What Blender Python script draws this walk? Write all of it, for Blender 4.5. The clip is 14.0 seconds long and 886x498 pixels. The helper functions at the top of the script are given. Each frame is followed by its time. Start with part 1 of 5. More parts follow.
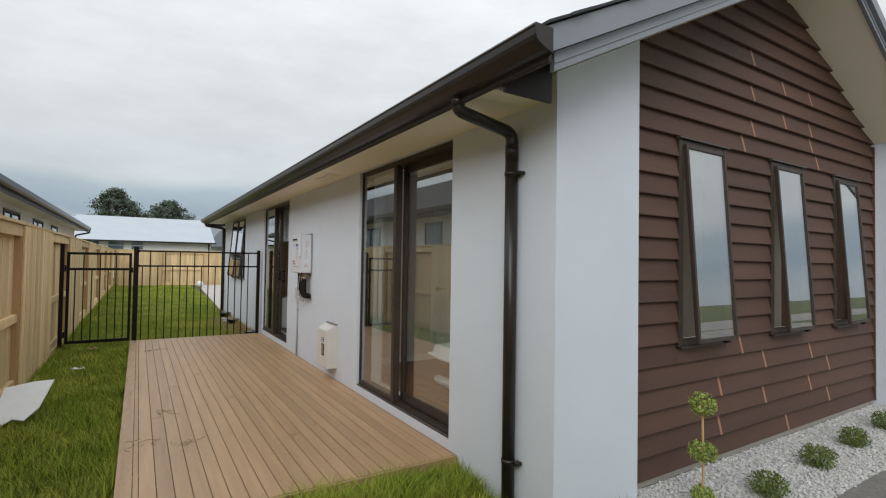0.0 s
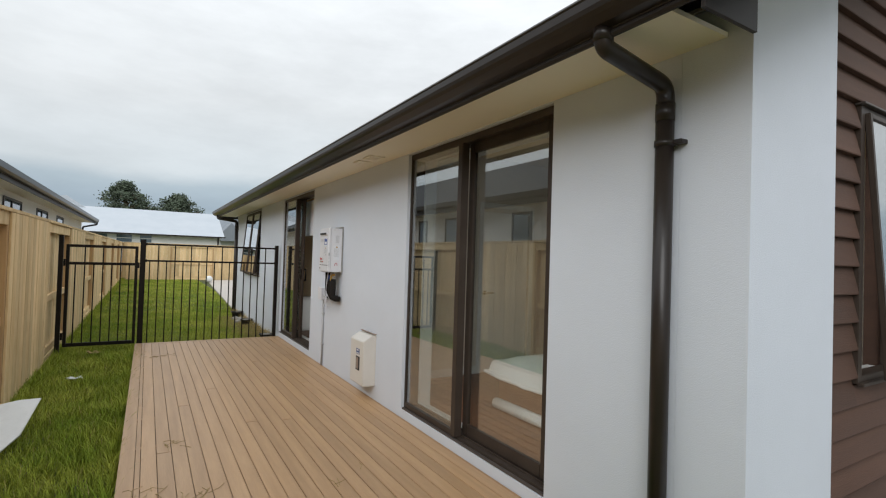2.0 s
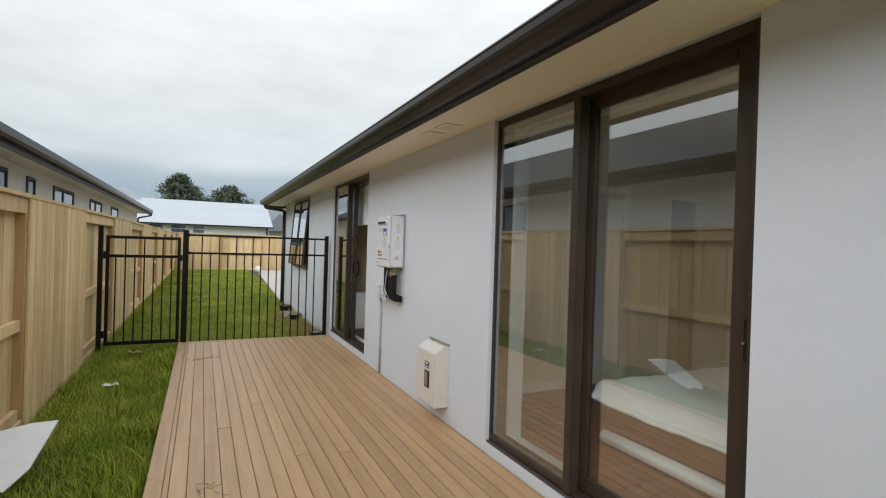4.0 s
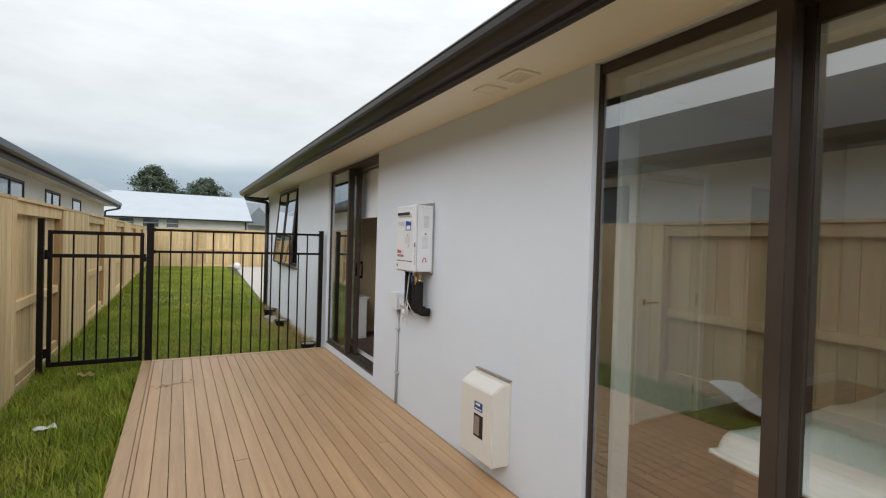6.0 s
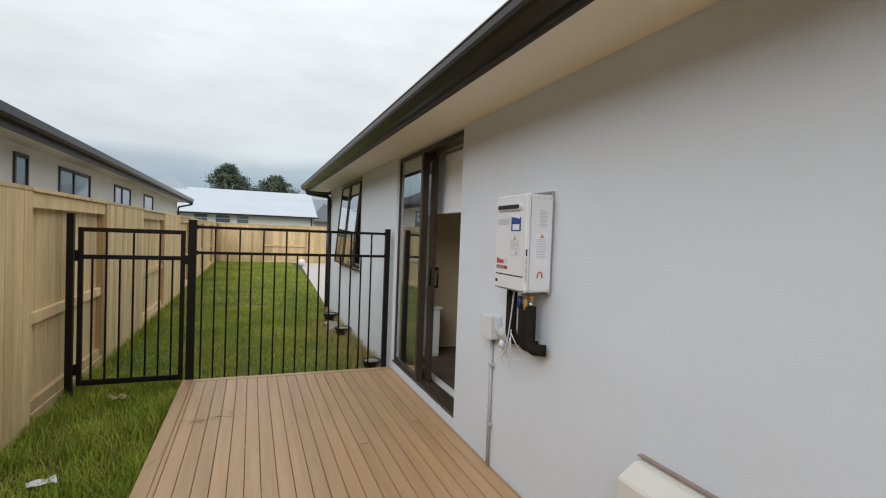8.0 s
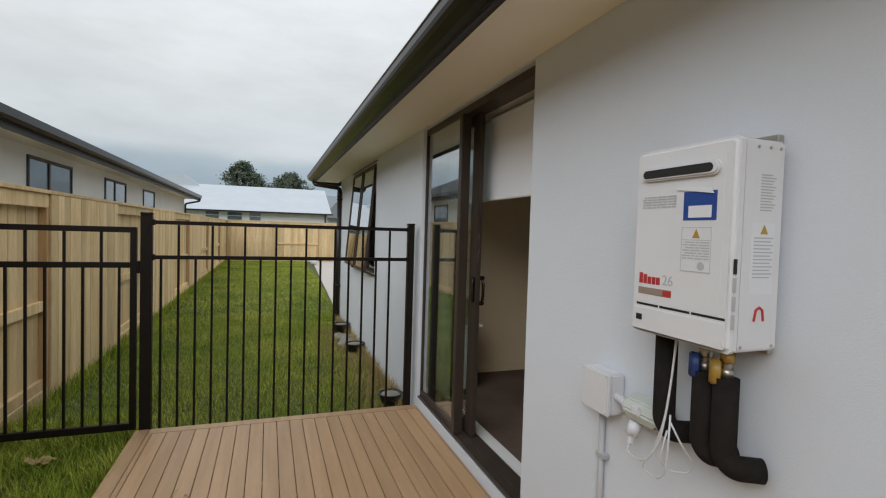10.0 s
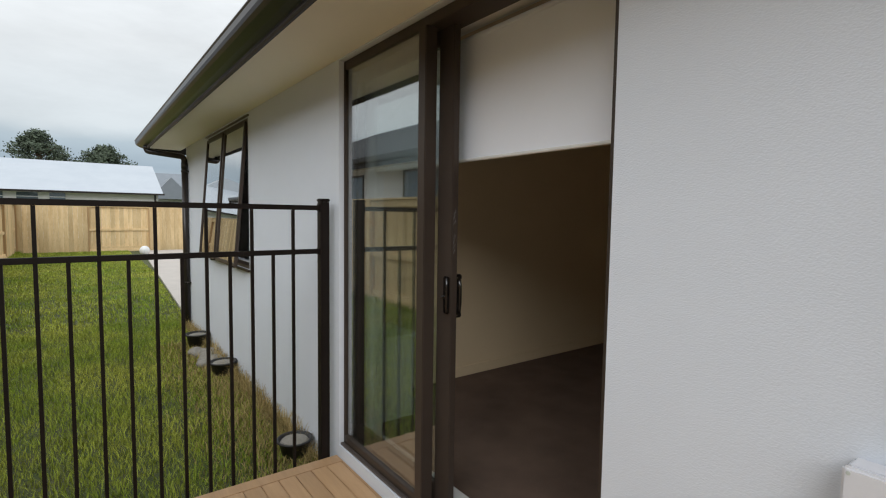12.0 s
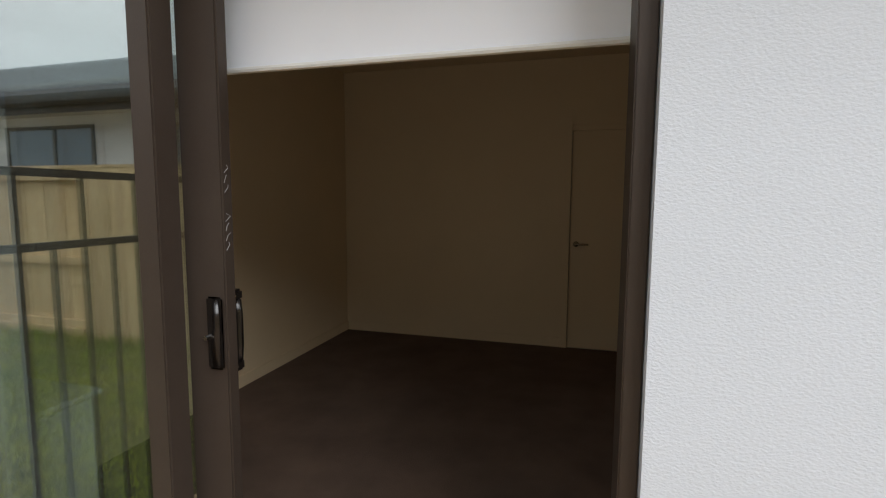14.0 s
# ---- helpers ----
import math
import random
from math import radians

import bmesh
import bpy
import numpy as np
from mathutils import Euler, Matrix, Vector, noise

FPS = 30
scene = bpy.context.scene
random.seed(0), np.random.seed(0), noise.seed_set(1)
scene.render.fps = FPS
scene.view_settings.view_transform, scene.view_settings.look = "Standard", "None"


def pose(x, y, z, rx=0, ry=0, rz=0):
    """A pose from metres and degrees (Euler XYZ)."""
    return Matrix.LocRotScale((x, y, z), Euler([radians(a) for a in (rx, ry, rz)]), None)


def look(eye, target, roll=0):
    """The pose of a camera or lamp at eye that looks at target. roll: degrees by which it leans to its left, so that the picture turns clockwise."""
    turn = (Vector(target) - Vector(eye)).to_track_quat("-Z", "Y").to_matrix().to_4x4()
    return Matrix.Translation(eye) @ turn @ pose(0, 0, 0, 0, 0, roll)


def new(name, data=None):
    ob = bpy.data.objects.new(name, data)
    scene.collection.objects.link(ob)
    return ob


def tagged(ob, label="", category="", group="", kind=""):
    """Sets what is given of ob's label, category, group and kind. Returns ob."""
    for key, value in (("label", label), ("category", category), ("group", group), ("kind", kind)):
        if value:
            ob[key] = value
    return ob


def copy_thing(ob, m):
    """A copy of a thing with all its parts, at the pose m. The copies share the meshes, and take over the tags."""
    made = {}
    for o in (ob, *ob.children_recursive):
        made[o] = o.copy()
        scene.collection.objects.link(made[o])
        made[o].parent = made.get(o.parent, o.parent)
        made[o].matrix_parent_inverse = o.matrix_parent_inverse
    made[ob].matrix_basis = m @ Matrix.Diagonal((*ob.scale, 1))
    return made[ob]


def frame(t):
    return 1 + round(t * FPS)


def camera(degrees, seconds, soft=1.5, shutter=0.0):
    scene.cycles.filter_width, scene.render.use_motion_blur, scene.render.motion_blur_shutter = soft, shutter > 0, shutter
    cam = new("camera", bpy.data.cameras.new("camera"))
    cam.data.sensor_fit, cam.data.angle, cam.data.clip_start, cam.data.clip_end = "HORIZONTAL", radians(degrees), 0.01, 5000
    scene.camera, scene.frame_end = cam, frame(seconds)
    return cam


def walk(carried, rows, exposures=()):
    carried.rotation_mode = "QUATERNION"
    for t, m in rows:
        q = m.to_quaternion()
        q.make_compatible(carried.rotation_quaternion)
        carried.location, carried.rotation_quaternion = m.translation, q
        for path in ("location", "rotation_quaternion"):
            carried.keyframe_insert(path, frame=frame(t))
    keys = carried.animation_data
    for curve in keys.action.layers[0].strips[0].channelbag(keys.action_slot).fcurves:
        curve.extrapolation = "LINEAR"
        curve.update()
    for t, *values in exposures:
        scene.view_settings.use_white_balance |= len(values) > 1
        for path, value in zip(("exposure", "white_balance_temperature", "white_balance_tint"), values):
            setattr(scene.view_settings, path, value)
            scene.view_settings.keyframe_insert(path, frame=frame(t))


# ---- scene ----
cam = camera(84.3, 14.0, soft=1.15)
PATH = [
    (0, (0.109, 0.097, 1.43), (1.164, 1.795, 1.48), 0.9),
    (0.5, (0.128, 0.323, 1.411), (1.132, 2.052, 1.465), 1.2),
    (1, (0.179, 0.569, 1.423), (1.122, 2.332, 1.479), 1.4),
    (1.5, (0.163, 0.831, 1.413), (1.122, 2.585, 1.46), 1.9),
    (2, (0.132, 1.13, 1.442), (1.165, 2.842, 1.482), 1.8),
    (2.5, (0.151, 1.38, 1.436), (1.117, 3.131, 1.448), 1.7),
    (3, (0.202, 1.646, 1.448), (1.108, 3.429, 1.458), 1.8),
    (5.5, (0.348, 2.975, 1.47), (1.224, 4.772, 1.432), 1.9),
    (6, (0.359, 3.341, 1.483), (1.312, 5.1, 1.454), 1.7),
    (6.5, (0.397, 3.575, 1.531), (1.354, 5.331, 1.481), 1.4),
    (7, (0.505, 3.866, 1.541), (1.344, 5.681, 1.491), 1.6),
    (7.5, (0.557, 4.203, 1.528), (1.321, 6.05, 1.481), 2.0),
    (10, (0.915, 5.906, 1.515), (1.587, 7.79, 1.446), 1.7),
    (10.5, (0.896, 6.253, 1.504), (1.576, 8.132, 1.428), 1.6),
    (11, (0.839, 6.582, 1.484), (1.663, 8.402, 1.39), 1.1),
    (11.5, (0.9, 6.919, 1.499), (1.827, 8.687, 1.381), 0.9),
    (12, (0.901, 7.224, 1.491), (2.093, 8.824, 1.354), 0.8),
    (12.5, (0.93, 7.502, 1.449), (2.401, 8.85, 1.303), 0.3),
    (13, (1.058, 7.752, 1.452), (2.676, 8.917, 1.286), 0.1),
    (13.5, (1.185, 7.976, 1.438), (2.977, 8.846, 1.266), 0.6),
    (14, (1.32, 8.187, 1.438), (3.234, 8.732, 1.238), 0.3),
]
walk(cam, [(t, look(eye, target, roll)) for t, eye, target, roll in PATH],
     exposures=[(0, 0.02), (1.5, 0.12), (3, 0.15), (6.5, 0.26), (7.5, 0.22), (10.0, 0.02), (10.5, 0.03), (11.5, 0.13), (12.5, 0.27), (13.2, 0.45), (14, 0.70)])

# ---- world and sun: a bright overcast sky with a darker cloud bank low down ----
world = bpy.data.worlds.new("overcast_sky")
scene.world = world
world.use_nodes = True
wn, wl = world.node_tree.nodes, world.node_tree.links
wn.clear()


def wnode(kind, **values):
    n = wn.new(kind)
    for key, value in values.items():
        n.inputs[key].default_value = value
    return n


w_out = wn.new("ShaderNodeOutputWorld")
w_bg = wnode("ShaderNodeBackground", Strength=1.0)
w_sky = wn.new("ShaderNodeTexSky")
w_sky.sky_type = "NISHITA"
w_sky.sun_disc = False
w_sky.sun_elevation, w_sky.sun_rotation = radians(29), radians(225)
w_gain = wn.new("ShaderNodeVectorMath")
w_gain.operation = "SCALE"
w_gain.inputs["Scale"].default_value = 0.10
w_co = wn.new("ShaderNodeTexCoord")
w_sep = wn.new("ShaderNodeSeparateXYZ")
w_map = wn.new("ShaderNodeMapping")
w_map.inputs["Scale"].default_value = (1.0, 1.0, 3.2)
w_big = wnode("ShaderNodeTexNoise", Scale=1.7, Detail=6.0, Roughness=0.55)
w_fine = wnode("ShaderNodeTexNoise", Scale=4.5, Detail=8.0, Roughness=0.6)
w_add = wn.new("ShaderNodeMath")
w_add.operation = "MULTIPLY_ADD"
w_add.inputs[1].default_value = 0.10
w_ramp = wn.new("ShaderNodeValToRGB")
els = w_ramp.color_ramp.elements
els[0].position, els[0].color = 0.0, (0.42, 0.47, 0.51, 1)
els[1].position, els[1].color = 1.0, (1.36, 1.46, 1.56, 1)
for pos, col in ((0.090, (0.42, 0.49, 0.55)), (0.130, (0.33, 0.41, 0.49)), (0.175, (0.42, 0.50, 0.56)),
                 (0.205, (0.62, 0.67, 0.70)), (0.33, (0.73, 0.76, 0.775)), (0.60, (1.02, 1.06, 1.09))):
    e = els.new(pos)
    e.color = (*col, 1)
w_cloud = wn.new("ShaderNodeMapRange")
w_cloud.inputs["From Min"].default_value, w_cloud.inputs["From Max"].default_value = 0.3, 0.7
w_cloud.inputs["To Min"].default_value, w_cloud.inputs["To Max"].default_value = 0.91, 1.07
w_mul = wn.new("ShaderNodeVectorMath")
w_mul.operation = "SCALE"
w_mix = wn.new("ShaderNodeMixRGB")
w_mix.inputs["Fac"].default_value = 0.93
wl.new(w_co.outputs["Generated"], w_sep.inputs[0])
wl.new(w_co.outputs["Generated"], w_map.inputs[0])
wl.new(w_map.outputs[0], w_big.inputs["Vector"])
wl.new(w_map.outputs[0], w_fine.inputs["Vector"])
wl.new(w_big.outputs["Fac"], w_add.inputs[0])
wl.new(w_sep.outputs["Z"], w_add.inputs[2])
wl.new(w_add.outputs[0], w_ramp.inputs[0])
wl.new(w_fine.outputs["Fac"], w_cloud.inputs["Value"])
wl.new(w_ramp.outputs[0], w_mul.inputs[0])
wl.new(w_cloud.outputs[0], w_mul.inputs["Scale"])
wl.new(w_sky.outputs[0], w_gain.inputs[0])
wl.new(w_gain.outputs[0], w_mix.inputs["Color1"])
wl.new(w_mul.outputs[0], w_mix.inputs["Color2"])
wl.new(w_mix.outputs[0], w_bg.inputs["Color"])
wl.new(w_bg.outputs[0], w_out.inputs[0])

sun = new("sun", bpy.data.lights.new("sun", "SUN"))
sun.data.energy, sun.data.angle, sun.data.color = 1.38, radians(40), (0.97, 0.985, 1.0)
sun.matrix_world = look((-6.2, -6.2, 4.86), (0, 0, 0))


# ---- materials ----
def mat(name, a, b=None, scale=8.0, rough=0.7, bump=0.0, fine=60.0, metal=0.0, stretch=(1, 1, 1), vary=0.0, rand=0.0, dist=0.004, spec=0.5, space="Object"):
    """A surface of two tones: a broad stain, a fine grain, relief from the grain, and an optional change from piece to piece."""
    b = b or tuple(c * 0.82 for c in a)
    m = bpy.data.materials.new(name)
    m.use_nodes = True
    n, l = m.node_tree.nodes, m.node_tree.links
    p = n["Principled BSDF"]
    p.inputs["Roughness"].default_value, p.inputs["Metallic"].default_value = rough, metal
    p.inputs["Specular IOR Level"].default_value = spec
    co = n.new("ShaderNodeTexCoord")
    mp = n.new("ShaderNodeMapping")
    mp.inputs["Scale"].default_value = stretch
    l.new(co.outputs[space], mp.inputs[0])
    big = n.new("ShaderNodeTexNoise")
    big.inputs["Scale"].default_value, big.inputs["Detail"].default_value, big.inputs["Roughness"].default_value = scale, 4, 0.6
    small = n.new("ShaderNodeTexNoise")
    small.inputs["Scale"].default_value, small.inputs["Detail"].default_value = fine, 3
    l.new(mp.outputs[0], big.inputs["Vector"])
    l.new(mp.outputs[0], small.inputs["Vector"])
    if rand:
        info = n.new("ShaderNodeObjectInfo")
        shift = n.new("ShaderNodeVectorMath")
        shift.operation = "MULTIPLY_ADD"
        shift.inputs[1].default_value = (37.0, 23.0, 51.0)
        l.new(info.outputs["Random"], shift.inputs[0])
        l.new(mp.outputs[0], shift.inputs[2])
        l.new(shift.outputs[0], big.inputs["Vector"])
        l.new(shift.outputs[0], small.inputs["Vector"])
    add = n.new("ShaderNodeMath")
    add.operation = "MULTIPLY_ADD"
    add.inputs[1].default_value = 0.35
    l.new(small.outputs["Fac"], add.inputs[0])
    l.new(big.outputs["Fac"], add.inputs[2])
    ramp = n.new("ShaderNodeMapRange")
    ramp.inputs["From Min"].default_value, ramp.inputs["From Max"].default_value = 0.45, 0.92
    l.new(add.outputs[0], ramp.inputs["Value"])
    mix = n.new("ShaderNodeMixRGB")
    mix.inputs["Color1"].default_value, mix.inputs["Color2"].default_value = (*a, 1), (*b, 1)
    l.new(ramp.outputs[0], mix.inputs["Fac"])
    last = mix.outputs[0]
    if rand:
        hsv = n.new("ShaderNodeHueSaturation")
        rr = n.new("ShaderNodeMapRange")
        rr.inputs["To Min"].default_value, rr.inputs["To Max"].default_value = 1 - rand, 1 + rand
        l.new(info.outputs["Random"], rr.inputs["Value"])
        l.new(rr.outputs[0], hsv.inputs["Value"])
        l.new(last, hsv.inputs["Color"])
        last = hsv.outputs[0]
    if vary:
        geo = n.new("ShaderNodeNewGeometry")
        hs = n.new("ShaderNodeHueSaturation")
        r2 = n.new("ShaderNodeMapRange")
        r2.inputs["To Min"].default_value, r2.inputs["To Max"].default_value = 1 - vary, 1 + vary
        l.new(geo.outputs["Random Per Island"], r2.inputs["Value"])
        l.new(r2.outputs[0], hs.inputs["Value"])
        l.new(last, hs.inputs["Color"])
        last = hs.outputs[0]
    l.new(last, p.inputs["Base Color"])
    if bump:
        bp = n.new("ShaderNodeBump")
        bp.inputs["Strength"].default_value, bp.inputs["Distance"].default_value = bump, dist
        l.new(small.outputs["Fac"], bp.inputs["Height"])
        l.new(bp.outputs[0], p.inputs["Normal"])
    return m


def glass(name, tint=(0.93, 0.97, 0.96), least=0.26):
    m = bpy.data.materials.new(name)
    m.use_nodes = True
    n, l = m.node_tree.nodes, m.node_tree.links
    n.remove(n["Principled BSDF"])
    clear, gloss, mix, weight = (n.new(k) for k in ("ShaderNodeBsdfTransparent", "ShaderNodeBsdfGlossy", "ShaderNodeMixShader", "ShaderNodeLayerWeight"))
    clear.inputs["Color"].default_value = (*tint, 1)
    gloss.inputs["Roughness"].default_value = 0.0
    weight.inputs["Blend"].default_value = 0.5
    steep, share = n.new("ShaderNodeMath"), n.new("ShaderNodeMath")
    steep.operation, share.operation = "POWER", "MULTIPLY_ADD"
    steep.inputs[1].default_value = 3.5
    share.inputs[1].default_value, share.inputs[2].default_value = 0.9, least
    l.new(weight.outputs["Facing"], steep.inputs[0])
    l.new(steep.outputs[0], share.inputs[0])
    l.new(share.outputs[0], mix.inputs[0])
    l.new(clear.outputs[0], mix.inputs[1])
    l.new(gloss.outputs[0], mix.inputs[2])
    l.new(mix.outputs[0], n["Material Output"].inputs[0])
    return m


PLASTER = mat("white_textured_plaster", (0.655, 0.69, 0.75), (0.61, 0.643, 0.697), 1.2, 0.85, 0.6, 225, stretch=(1.0, 0.7, 1.2), dist=0.0023, spec=0.25)
PAINT = mat("white_interior_paint", (0.72, 0.58, 0.385), (0.68, 0.545, 0.355), 1.5, 0.7, 0.05, 120)
PAINT_WHITE = mat("white_bedroom_paint", (0.70, 0.64, 0.55), (0.66, 0.60, 0.51), 1.5, 0.7, 0.05, 120)
SOFFIT = mat("cream_soffit_paint", (0.93, 0.86, 0.71), (0.90, 0.83, 0.68), 1.0, 0.6, 0.04, 90)
TRIM = mat("white_gloss_trim", (0.80, 0.80, 0.78), (0.75, 0.75, 0.73), 3, 0.35, 0.02)
BRONZE = mat("dark_bronze_aluminium", (0.052, 0.038, 0.030), (0.066, 0.050, 0.040), 5, 0.44, 0.06, 300, 0.15, spec=0.3)
BRONZE_LIGHT = mat("bronze_sash_aluminium", (0.10, 0.085, 0.075), (0.12, 0.10, 0.09), 5, 0.38, 0.05, 300, 0.3)
GUTTER = mat("dark_brown_coated_steel", (0.020, 0.015, 0.012), (0.027, 0.021, 0.018), 3, 0.30, 0.03, 200, 0.0, spec=0.38)
FASCIA = mat("dark_fascia_steel", (0.024, 0.018, 0.015), (0.033, 0.026, 0.022), 2, 0.5, 0.04, 200, spec=0.3)
BARGE = mat("grey_barge_board", (0.20, 0.215, 0.24), (0.235, 0.25, 0.275), 2, 0.45, 0.05, 150)
SHINGLE = mat("charcoal_shingle", (0.030, 0.032, 0.034), (0.055, 0.057, 0.06), 14, 0.9, 0.8, 160, vary=0.25)
CLAD = mat("brown_stained_weatherboard", (0.100, 0.049, 0.030), (0.062, 0.031, 0.020), 2.2, 0.7, 0.5, 70, stretch=(0.25, 2, 3), rand=0.14, dist=0.003)
COPPER = mat("copper_coloured_jointer", (0.36, 0.175, 0.10), (0.27, 0.13, 0.075), 10, 0.5, 0.1)
DECKING = mat("tan_stained_decking", (0.48, 0.300, 0.158), (0.365, 0.222, 0.114), 3.0, 0.43, 0.35, 40, stretch=(6, 0.35, 6), rand=0.10, dist=0.002)
PINE = mat("pale_treated_pine", (0.76, 0.580, 0.335), (0.56, 0.385, 0.19), 2.0, 0.8, 0.4, 16, stretch=(3, 3, 0.5), rand=0.17, dist=0.002, spec=0.2)
PINE_WARM = mat("warm_pine_post", (0.54, 0.35, 0.175), (0.43, 0.265, 0.12), 3.0, 0.75, 0.4, 26, stretch=(9, 9, 0.5), rand=0.1, dist=0.002)
STEEL_BLACK = mat("black_powder_coat", (0.009, 0.006, 0.005), (0.014, 0.010, 0.008), 8, 0.5, 0.05, 250, spec=0.18)
SOIL = mat("lawn_soil_and_thatch", (0.060, 0.085, 0.022), (0.095, 0.090, 0.038), 5.0, 0.95, 0.9, 90, dist=0.02)
GRASS = mat("green_grass", (0.162, 0.260, 0.020), (0.46, 0.455, 0.082), 0.9, 0.7, 0.0, 30, vary=0.38, spec=0.12)
GRASS_DARK = mat("lush_grass", (0.155, 0.235, 0.019), (0.385, 0.395, 0.064), 1.8, 0.7, 0.0, 30, vary=0.42, spec=0.12)
STRAW = mat("dry_grass", (0.42, 0.31, 0.14), (0.30, 0.235, 0.09), 4, 0.8, 0.0, 30, vary=0.35, spec=0.15)
CONCRETE = mat("pale_concrete", (0.50, 0.45, 0.40), (0.44, 0.40, 0.36), 3, 0.85, 0.4, 120)
PEBBLE = mat("white_pebble", (0.56, 0.55, 0.525), (0.44, 0.425, 0.40), 30, 0.75, 0.2, 200, vary=0.18)
CHIP = mat("grey_fine_gravel", (0.17, 0.158, 0.142), (0.29, 0.27, 0.24), 45, 0.9, 0.9, 300, dist=0.01)
LEAF = mat("box_leaf", (0.085, 0.125, 0.020), (0.165, 0.210, 0.038), 25, 0.5, 0.0, vary=0.35)
LEAF_PALE = mat("young_topiary_leaf", (0.29, 0.34, 0.065), (0.20, 0.26, 0.05), 25, 0.5, 0.0, vary=0.3)
LEAF_FAR = mat("dark_conifer_foliage", (0.058, 0.078, 0.048), (0.085, 0.108, 0.064), 2, 0.8, 0.0, vary=0.4)
BARK = mat("bark", (0.16, 0.11, 0.07), (0.10, 0.07, 0.045), 12, 0.9, 0.7, 60)
HEATER = mat("off_white_enamel", (0.69, 0.69, 0.71), (0.65, 0.65, 0.67), 4, 0.38, 0.04, 180)
IVORY = mat("ivory_plastic", (0.67, 0.64, 0.59), (0.63, 0.60, 0.55), 4, 0.5, 0.06, 160)
GREYBOX = mat("pale_grey_plastic", (0.66, 0.66, 0.69), (0.62, 0.62, 0.65), 6, 0.45, 0.04, 160)
GREENGREY = mat("grey_green_plastic", (0.50, 0.53, 0.49), (0.46, 0.49, 0.45), 6, 0.45, 0.04, 160)
CONDUIT = mat("grey_conduit_plastic", (0.42, 0.42, 0.43), (0.38, 0.38, 0.39), 9, 0.5)
LAG = mat("black_foam_lagging", (0.012, 0.010, 0.009), (0.019, 0.016, 0.014), 20, 0.9, 0.4, 120, spec=0.15)
BRASS = mat("brass_fitting", (0.55, 0.36, 0.12), (0.45, 0.30, 0.10), 30, 0.35, 0.0, metal=0.8)
STEEL = mat("stainless_fitting", (0.55, 0.52, 0.48), (0.45, 0.42, 0.38), 30, 0.3, 0.0, metal=0.9)
BLUE = mat("blue_plastic", (0.010, 0.04, 0.17), (0.014, 0.05, 0.20), 9, 0.4)
YELLOW = mat("yellow_plastic", (0.46, 0.28, 0.05), (0.38, 0.23, 0.04), 9, 0.4)
LABEL_BLUE = mat("blue_label", (0.012, 0.05, 0.24), (0.016, 0.06, 0.28), 9, 0.4)
LABEL_WHITE = mat("white_label_paper", (0.72, 0.73, 0.76), (0.69, 0.70, 0.73), 9, 0.5)
LABEL_RED = mat("red_print", (0.45, 0.03, 0.03), (0.40, 0.03, 0.03), 9, 0.5)
LABEL_BROWN = mat("taupe_print", (0.25, 0.19, 0.16), (0.30, 0.23, 0.19), 9, 0.5)
INK = mat("grey_ink", (0.43, 0.43, 0.44), (0.47, 0.47, 0.48), 9, 0.6)
BLACK = mat("black_void", (0.008, 0.008, 0.008), (0.012, 0.012, 0.012), 9, 0.6)
TIMBER_FLOOR = mat("reddish_timber_floor", (0.23, 0.085, 0.035), (0.155, 0.056, 0.024), 3, 0.38, 0.15, 40, stretch=(0.5, 6, 6), rand=0.14, dist=0.001)
CARPET = mat("dark_brown_carpet", (0.150, 0.096, 0.068), (0.088, 0.056, 0.040), 3, 0.95, 0.8, 220, dist=0.006)
LINEN = mat("white_bed_linen", (0.78, 0.77, 0.75), (0.73, 0.72, 0.70), 5, 0.85, 0.2, 250)
BEDBASE = mat("red_brown_bed_fabric", (0.20, 0.085, 0.045), (0.15, 0.065, 0.035), 9, 0.8, 0.3, 200)
BLIND = mat("white_blind_fabric", (0.87, 0.90, 0.97), (0.84, 0.87, 0.94), 3, 0.8, 0.1, 400)
WHITEBOARD = mat("white_fibre_board", (0.76, 0.76, 0.75), (0.68, 0.68, 0.66), 5, 0.6, 0.1)
ROOF_WHITE = mat("white_long_run_roof", (0.45, 0.48, 0.51), (0.40, 0.435, 0.47), 1, 0.5, 0.0)
ROOF_GREY = mat("grey_roof", (0.17, 0.19, 0.21), (0.21, 0.23, 0.25), 1, 0.6)
HOUSE_WALL = mat("pale_render", (0.82, 0.81, 0.78), (0.76, 0.75, 0.72), 1.5, 0.85, 0.2, 60, spec=0.2)
HARDWARE = mat("glossy_black_hardware", (0.010, 0.008, 0.007), (0.014, 0.011, 0.010), 12, 0.22, 0.02, 200)
CHROME = mat("satin_chrome", (0.6, 0.58, 0.55), (0.5, 0.48, 0.45), 20, 0.25, metal=1.0)
POT = mat("black_plastic_pot", (0.02, 0.019, 0.018), (0.03, 0.028, 0.026), 12, 0.55)
STONE = mat("grey_river_stone", (0.22, 0.20, 0.165), (0.32, 0.30, 0.26), 9, 0.85, 0.4, 60)
# opaque far glass; part of the reflected sky is put into its blue-grey base
FARGLASS_SKY = mat("far_glass_sky_tint", (0.10, 0.14, 0.17), (0.13, 0.17, 0.20), 3, 0.05, spec=1.0)
GLASS = glass("clear_door_glass")
GLASS_COATED = glass("bright_window_glass", least=0.44)


# ---- mesh helpers ----
def link(name, bm, material, smooth=False):
    me = bpy.data.meshes.new(name)
    bm.normal_update()
    bm.to_mesh(me)
    bm.free()
    me.materials.append(material)
    if smooth:
        for poly in me.polygons:
            poly.use_smooth = True
    return me


